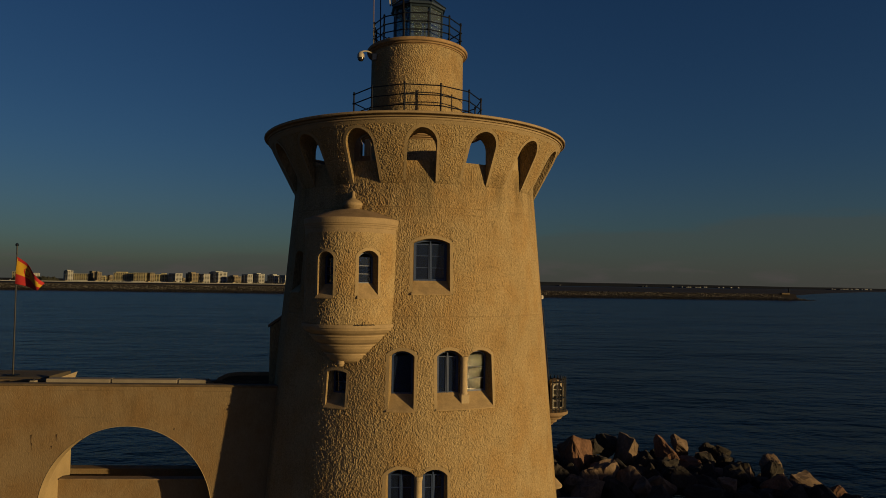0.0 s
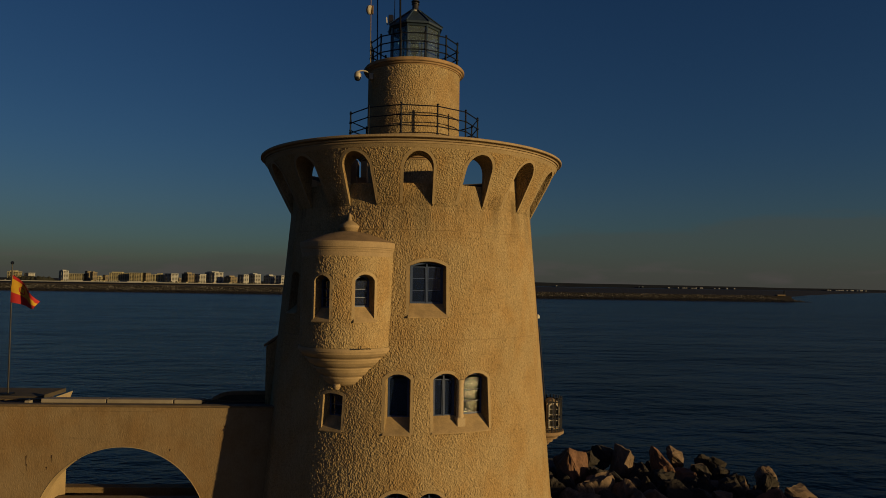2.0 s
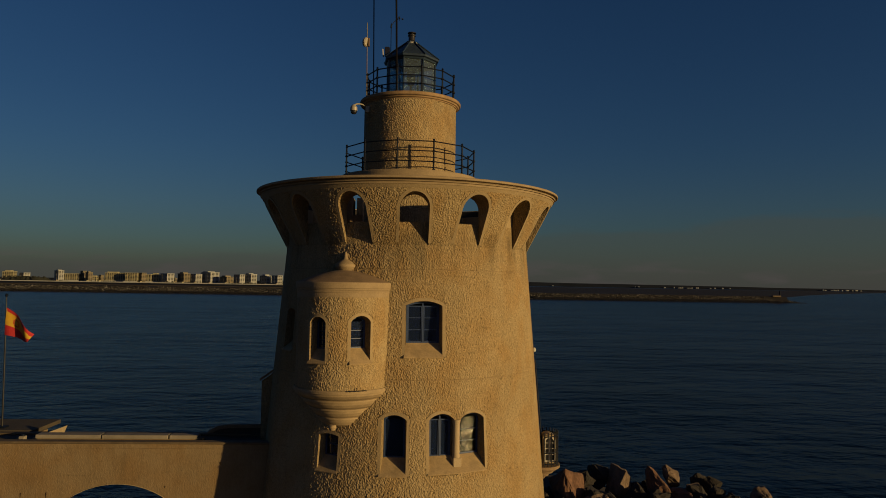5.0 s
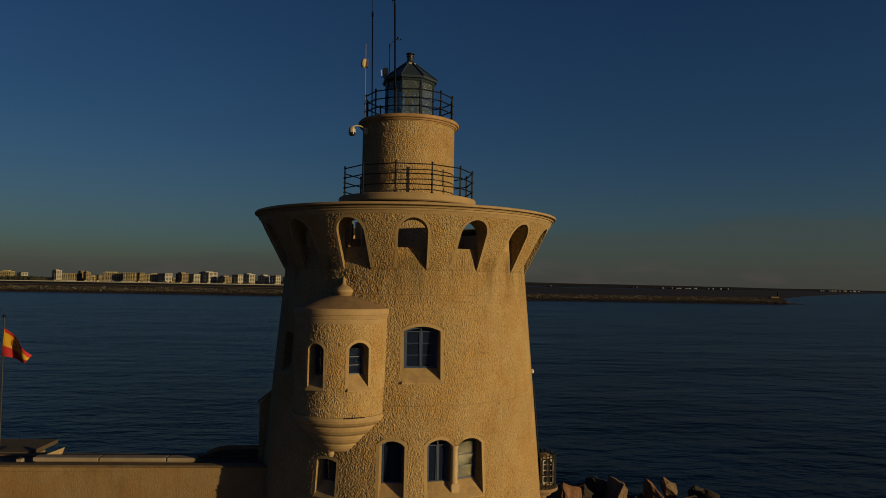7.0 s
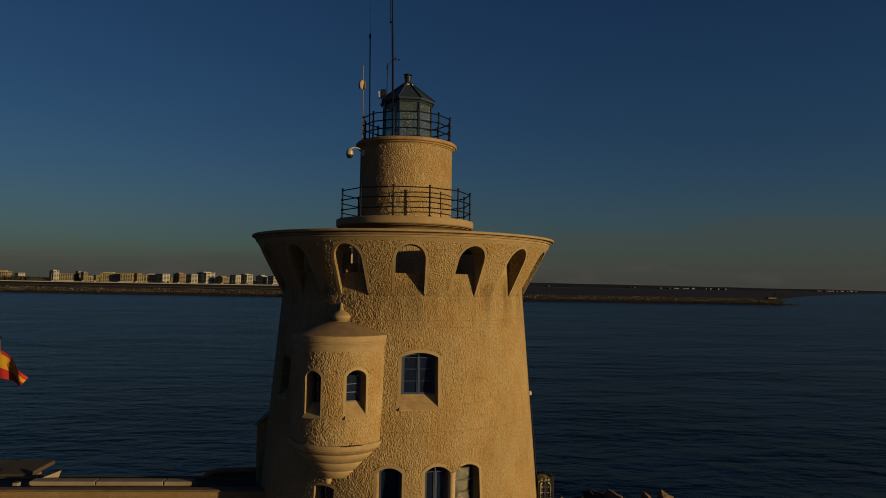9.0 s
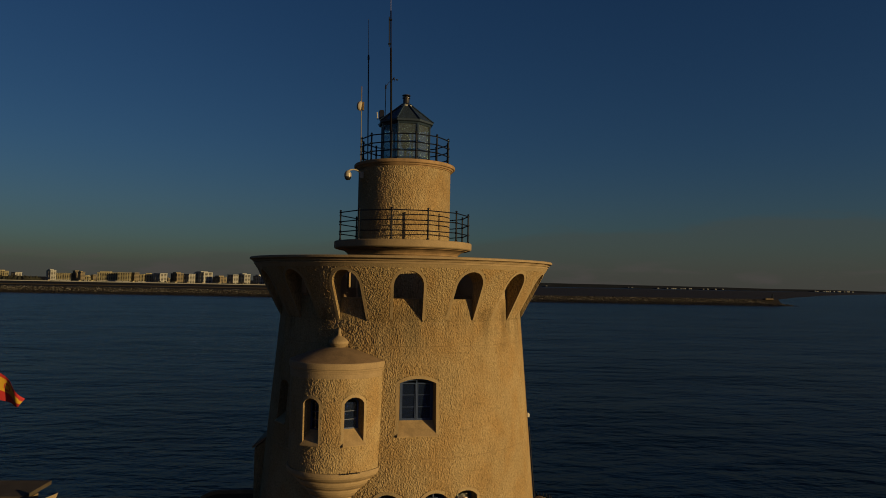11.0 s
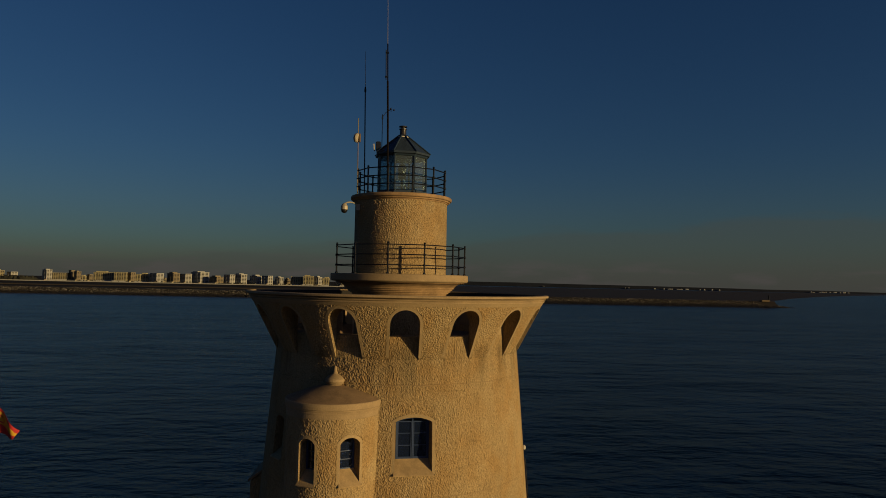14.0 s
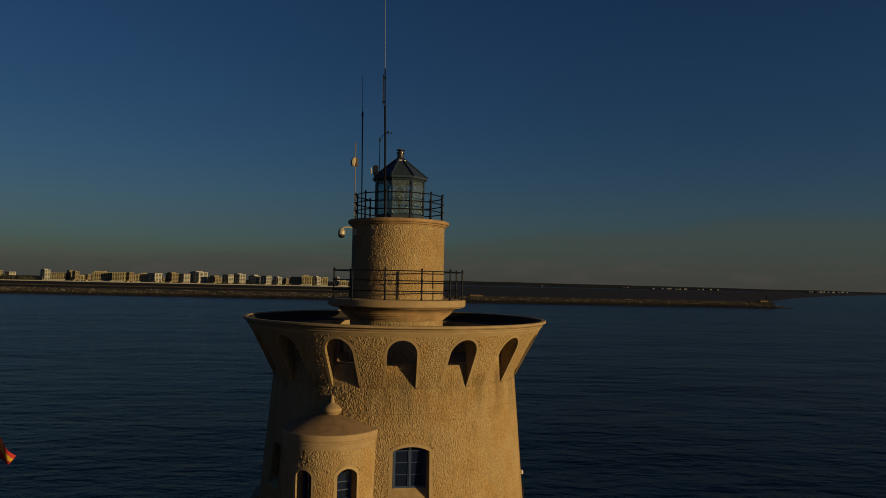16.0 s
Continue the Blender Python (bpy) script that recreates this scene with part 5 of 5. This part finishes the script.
whip = thing("whip_antenna", "slim dark whip antenna with a pale upper half", "antenna", (-1.34, -1.05, 21.60))
b = bmesh.new()
tube(b, [(0, 0, 0), (-0.06, 0, 3.76)], 0.021, 8)
part("pole", b, IRON, whip)
b = bmesh.new()
revolve(b, [(0, 3.68), (0.035, 3.68), (0.04, 3.76), (0.025, 3.86), (0, 3.87)], 10, c=(-0.06, 0))
part("coupling", b, IRON, whip)
b = bmesh.new()
tube(b, [(-0.06, 0, 3.84), (-0.10, 0, 5.18)], 0.012, 6, 0.008)
part("whip", b, WHITE_ROD, whip, "thin pale upper rod")

disc = thing("panel_antenna", "small cream drum antenna on a thin pole by the railing", "antenna", (-1.62, -0.55, 21.60))
b = bmesh.new()
tube(b, [(0, 0, 0), (-0.03, 0, 2.84)], 0.016, 8)
part("pole", b, material("weathered_pole", (0.156, 0.117, 0.078), 0.6, vary=0.2, scale=6), disc)
b = bmesh.new()
revolve(b, [(0, -0.06), (0.15, -0.06), (0.175, -0.02), (0.16, 0.05), (0.08, 0.10), (0, 0.115)], 24)
part("drum", b, CREAM_PLASTIC, disc, "cream round antenna drum", pose(-0.07, -0.02, 2.1, 0, -80, -25), True)
b = bmesh.new()
box(b, (0.0, -0.05, 1.95), (0.07, 0.05, 2.26))
bmesh.ops.bevel(b, geom=list(b.edges), offset=0.008, segments=1, affect="EDGES")
part("bracket", b, material("brass_bracket", (0.172, 0.109, 0.0468), 0.45, 0.5, vary=0.2, scale=7), disc, "brass-coloured bracket box")

vane = thing("wind_gauge", "small cup anemometer on a thin arm above the lantern roof", "anemometer", (-0.80, 0.60, 23.2))
b = bmesh.new()
tube(b, [(0, 0, 0), (0.0, 0, 1.68)], 0.014, 6)
part("pole", b, IRON, vane)
b = bmesh.new()
tube(b, [(0, 0, 0.1), (0.18, -0.18, -0.02)], 0.012, 6)
tube(b, [(0.0, 0, 1.58), (0.12, 0, 1.76), (0.30, 0, 1.88)], 0.012, 6)
part("arm", b, IRON, vane)
b = bmesh.new()
revolve(b, [(0, 1.48), (0.035, 1.50), (0.03, 1.60), (0, 1.72)], 10)
part("sensor", b, IRON, vane)
b = bmesh.new()
tube(b, [(0.32, 0, 1.80), (0.32, 0, 1.96)], 0.012, 6)
for k in range(3):
    q = math.tau * k / 3 + 0.4
    tube(b, [(0.32, 0, 1.88), (0.32 + 0.1 * math.cos(q), 0.1 * math.sin(q), 1.88)], 0.006, 5)
    revolve(b, [(0, 1.845), (0.034, 1.86), (0.034, 1.90), (0, 1.915)], 8, c=(0.32 + 0.12 * math.cos(q), 0.12 * math.sin(q)))
part("cups", b, IRON, vane)

flood = thing("floodlight", "dark box floodlight with white face on the lantern eave", "floodlight", (-0.93, -0.2, 23.09))
b = bmesh.new()
box(b, (-0.07, -0.13, 0.22), (0.12, 0.13, 0.56))
bmesh.ops.bevel(b, geom=list(b.edges), offset=0.025, segments=2, affect="EDGES")
part("housing", b, DARK_PLASTIC, flood)
b = bmesh.new()
box(b, (-0.11, -0.11, 0.25), (-0.07, 0.11, 0.48))
part("face", b, WHITE, flood, "white front", pose(0, 0, 0, 0, -6, 0))
b = bmesh.new()
tube(b, [(0.02, 0, -0.02), (0.02, 0, 0.24)], 0.022, 6)
part("bracket", b, IRON, flood)

cctv = thing("security_camera", "cream dome security camera on a curved wall arm", "security camera", (-1.62, -0.95, 21.08), turn=0)
b = bmesh.new()
arc = [(0.08, 0.06, 0.06)] + [(-0.20 + 0.22 * math.cos(q), -0.10 * (1 - math.cos(q)), 0.06 + 0.13 * math.sin(q)) for q in [math.pi * k / 10 for k in range(3, 10)]]
tube(b, arc, 0.028, 8)
part("arm", b, CREAM_PLASTIC, cctv)
b = bmesh.new()
cx, cy = arc[-1][0] + 0.0, arc[-1][1]
revolve(b, [(0, 0.13), (0.05, 0.13), (0.09, 0.09), (0.125, 0.03), (0.13, -0.09), (0, -0.09)], 20, c=(cx, cy))
part("housing", b, CREAM_PLASTIC, cctv, "", None, True)
b = bmesh.new()
revolve(b, [(0, -0.09), (0.118, -0.09), (0.11, -0.15), (0.07, -0.20), (0, -0.215)], 20, c=(cx, cy))
part("dome", b, DARK_PLASTIC, cctv, "dark glossy dome", None, True)
b = bmesh.new()
box(b, (0.0, -0.02, -0.08), (0.14, 0.12, 0.14))
part("wall_bracket", b, CREAM_PLASTIC, cctv)

# ---- arched bridge wall ----
bridge = thing("arched_bridge", "cream stuccoed bridge wall with a round arch beside the lighthouse", "bridge", (0, 0, 0))
WY0, WY1 = -1.95, 0.25
AX, AZ, AR = -9.50, 5.17, 2.85
b = bmesh.new()
box(b, (-26.0, WY0, 2.4), (-4.0, WY1, 9.2))
cut = bmesh.new()
half_round = [(AX + AR * math.cos(math.pi * k / 48), AZ + AR * math.sin(math.pi * k / 48)) for k in range(49)]
ln = half_round + [(AX - AR, 2.0), (AX + AR, 2.0)]
loft(cut, ln, WY0 - 1, ln, WY0 + 0.50)
sq = [(AX - AR, 2.0), (AX - AR, 8.25), (AX + AR, 8.25), (AX + AR, 2.0)]
loft(cut, sq, WY0 + 0.45, sq, WY1 + 1)
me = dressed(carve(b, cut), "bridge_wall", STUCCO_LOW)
# smooth plaster on the arch soffit, paler so its colour carries the sunlight
me.materials.append(PLASTER)
for f in me.polygons:
    if abs(f.normal.y) < 0.1 and math.hypot(f.center.x - AX, f.center.z - AZ) < AR + 0.05 and f.center.z > AZ:
        f.material_index = 1
part("wall", me, None, bridge, "stuccoed wall with one round arch")
b = bmesh.new()
tube(b, [(AX + (AR + 0.01) * math.cos(math.pi * k / 48), WY0 - 0.004, AZ + (AR + 0.01) * math.sin(math.pi * k / 48)) for k in range(49)], 0.013, 6)
part("arch_edge", b, PLASTER, bridge, "thin smooth roll along the arch")
b = bmesh.new()
box(b, (-26.0, WY0 + 0.002, 9.204), (-4.0, WY0 + 0.30, 9.34))
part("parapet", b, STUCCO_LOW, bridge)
b = bmesh.new()
box(b, (-26.0, WY0 - 0.035, 9.344), (-4.0, WY0 + 0.32, 9.42))
bmesh.ops.bevel(b, geom=list(b.edges), offset=0.025, segments=1, affect="EDGES")
part("coping", b, COPING, bridge, "plain weathered coping")
b = bmesh.new()
box(b, (-26.0, WY1 - 0.30, 9.204), (-4.0, WY1 + 0.04, 9.27))
bmesh.ops.bevel(b, geom=list(b.edges), offset=0.02, segments=1, affect="EDGES")
part("far_coping", b, COPING, bridge)
b = bmesh.new()
box(b, (AX - AR + 0.002, -0.60, 2.4), (AX + AR - 0.002, -0.32, 5.88))
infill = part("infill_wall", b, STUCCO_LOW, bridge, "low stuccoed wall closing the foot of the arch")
b = bmesh.new()
box(b, (AX - AR + 0.05, -0.66, 5.884), (AX + AR - 0.05, -0.28, 5.93))
part("infill_coping", b, STAINED, infill)
b = bmesh.new()
box(b, (-12.55, -1.18, 9.204), (-7.0, -0.82, 9.34))
deck = bmesh.new()
box(deck, (-26.0, WY0 + 0.325, 9.19), (-4.3, WY1 - 0.305, 9.206))
part("deck", deck, TERRACE, bridge, "dark screed bridge deck")
upstand = part("upstand", b, STUCCO_LOW, bridge, "low rough upstand along the bridge deck")
for i in range(3):
    x0 = (-12.60, -10.38, -8.10)[i]
    b = bmesh.new()
    box(b, (x0, -1.21, 9.344), (x0 + (2.17, 2.23, 0.95)[i], -0.80, 9.475))
    bmesh.ops.bevel(b, geom=list(b.edges), offset=0.012, segments=1, affect="EDGES")
    part("coping_slab", b, SLAB, upstand, "pale stone slab on the upstand")

for x, z, hgt, wid in ((-12.62, 7.72, 0.34, 0.035), (-12.60, 7.45, 0.22, 0.025), (-11.80, 7.74, 0.24, 0.045), (-11.95, 7.36, 0.09, 0.05), (-10.95, 7.63, 0.06, 0.07), (-6.15, 8.75, 0.09, 0.09), (-7.95, 7.95, 0.06, 0.06)):
    b = bmesh.new()
    wid *= 0.55
    v = [b.verts.new(p) for p in ((x - wid, WY0 - 0.008, z), (x + wid, WY0 - 0.008, z + 0.02), (x + wid * 0.35, WY0 - 0.006, z - hgt * 0.5), (x + wid * 0.3, WY0 - 0.004, z - hgt), (x - wid * 0.3, WY0 - 0.004, z - hgt * 0.9), (x - wid * 0.5, WY0 - 0.006, z - hgt * 0.4))]
    b.faces.new(v)
    bmesh.ops.solidify(b, geom=list(b.faces), thickness=-0.03)
    part("rust_chip", b, RUST, bridge, "dark rust streak")

terrace = thing("terrace_block", "low flat-roofed stucco block behind the bridge", "building", (-18.0, 2.0, 2.4))
b = bmesh.new()
box(b, (-6.0, -1.7, 0), (4.6, -0.75, 6.75))
part("wall", b, STUCCO_LOW, terrace)
b = bmesh.new()
box(b, (-6.0, -1.72, 6.754), (4.55, 0.32, 6.90))
part("roof", b, TERRACE, terrace, "flat dark weathered roof")
b = bmesh.new()
v = [b.verts.new(p) for p in ((-13.05, -0.60, 9.204), (-12.15, -0.35, 9.204), (-12.15, -0.20, 9.204), (-13.05, -0.45, 9.204), (-12.0, -0.34, 9.60), (-12.0, -0.22, 9.60))]
for f in ((0, 1, 2, 3), (0, 4, 1), (3, 2, 5), (0, 3, 5, 4), (1, 4, 5, 2)):
    b.faces.new([v[i] for i in f])
part("fin_wall", b, LIGHT_PLASTER, bridge, "small pale triangular fin wall")

plinth = thing("lamp_plinth", "small pale plinth at the end of the slabs", "plinth", (-13.12, -1.0, 9.2))
b = bmesh.new()
box(b, (-0.10, -0.10, 0.004), (0.10, 0.10, 0.19))
bmesh.ops.bevel(b, geom=list(b.edges), offset=0.02, segments=1, affect="EDGES")
part("block", b, SLAB, plinth)
b = bmesh.new()
revolve(b, [(0, 0.20), (0.07, 0.20), (0.07, 0.24), (0, 0.25)], 12)
part("cap", b, IRON, plinth)

sea_wall = thing("sea_wall", "low pale sea wall beyond the arch", "wall", (0, 0, 2.4))
b = bmesh.new()
box(b, (-24.0, 0.87, 0), (-6.5, 1.25, 3.42))
part("body", b, STUCCO_LOW, sea_wall)
b = bmesh.new()
box(b, (-24.0, 0.82, 3.424), (-6.45, 1.30, 3.49))
part("coping", b, STUCCO_LOW, sea_wall)

hood = thing("entrance_hood", "low dark rounded hood where the bridge meets the tower", "hood", (-6.1, 0.2, 9.2))
b = bmesh.new()
ln = [(-1.15, 0.004), (-1.0, 0.18), (-0.72, 0.32), (-0.35, 0.38), (1.2, 0.40), (1.2, 0.004)]
li = [(-0.95, 0.004), (-0.85, 0.12), (-0.6, 0.22), (-0.3, 0.26), (0.9, 0.27), (0.9, 0.004)]
ring_prism(b, ln, li, -0.1, 0.045)
part("shell", b, STAINED, hood)
b = bmesh.new()
loft(b, li, -0.02, li, 0.04)
part("back", b, TERRACE, hood)

# ---- flagpole ----
flagpole = thing("flagpole", "slim pale flagpole with a red and yellow striped flag", "flagpole", (-14.80, 0.75, 9.30))
b = bmesh.new()
tube(b, [(0, 0, 0), (-0.02, 0, 2.6), (-0.05, 0, 4.80)], 0.032, 10, 0.022)
part("pole", b, material("galvanised_pole", (0.10, 0.10, 0.105), 0.28, 0.85, vary=0.2, scale=6), flagpole, "", None, True)
b = bmesh.new()
revolve(b, [(0, 4.79), (0.05, 4.82), (0.06, 4.87), (0.03, 4.92), (0, 4.93)], 12, c=(-0.05, 0))
part("ball", b, IRON, flagpole, "", None, True)
b = bmesh.new()
box(b, (-0.16, -0.16, -0.02), (0.16, 0.16, 0.05))
part("foot_plate", b, IRON, flagpole)
b = bmesh.new()
NX, NZ = 28, 16
grid = []
for i in range(NX + 1):
    u = i / NX
    row = []
    for j in range(NZ + 1):
        w = j / NZ
        x = -0.04 + 1.16 * u - 0.12 * u * w
        z = 4.42 - 1.02 * w - (0.92 * u ** 1.1) * (1 - w) - 0.22 * u * w + 0.06 * math.sin(5.2 * u + 1.1 * w) * u
        y = 0.15 * math.sin(6.5 * u - 1.6 * w) * (0.25 + u) - 0.25 * u
        row.append(b.verts.new((x, y, z)))
    grid.append(row)
for i in range(NX):
    for j in range(NZ):
        f = b.faces.new((grid[i][j], grid[i + 1][j], grid[i + 1][j + 1], grid[i][j + 1]))
        inside = ((i - 9.5) / 3.2) ** 2 + ((j - 6.0) / 2.4) ** 2
        f.material_index = 0 if j < 1 + 4 * (i / NX) ** 2 or j >= 10 else (0 if 0.45 < inside < 1.0 else 1)
ext = bmesh.ops.extrude_face_region(b, geom=list(b.faces))
for e in ext["geom"]:
    if isinstance(e, bmesh.types.BMVert):
        e.co.y += 0.006
part("flag", b, [RED, YELLOW], flagpole, "red and yellow striped flag with a dark red badge", None, True)
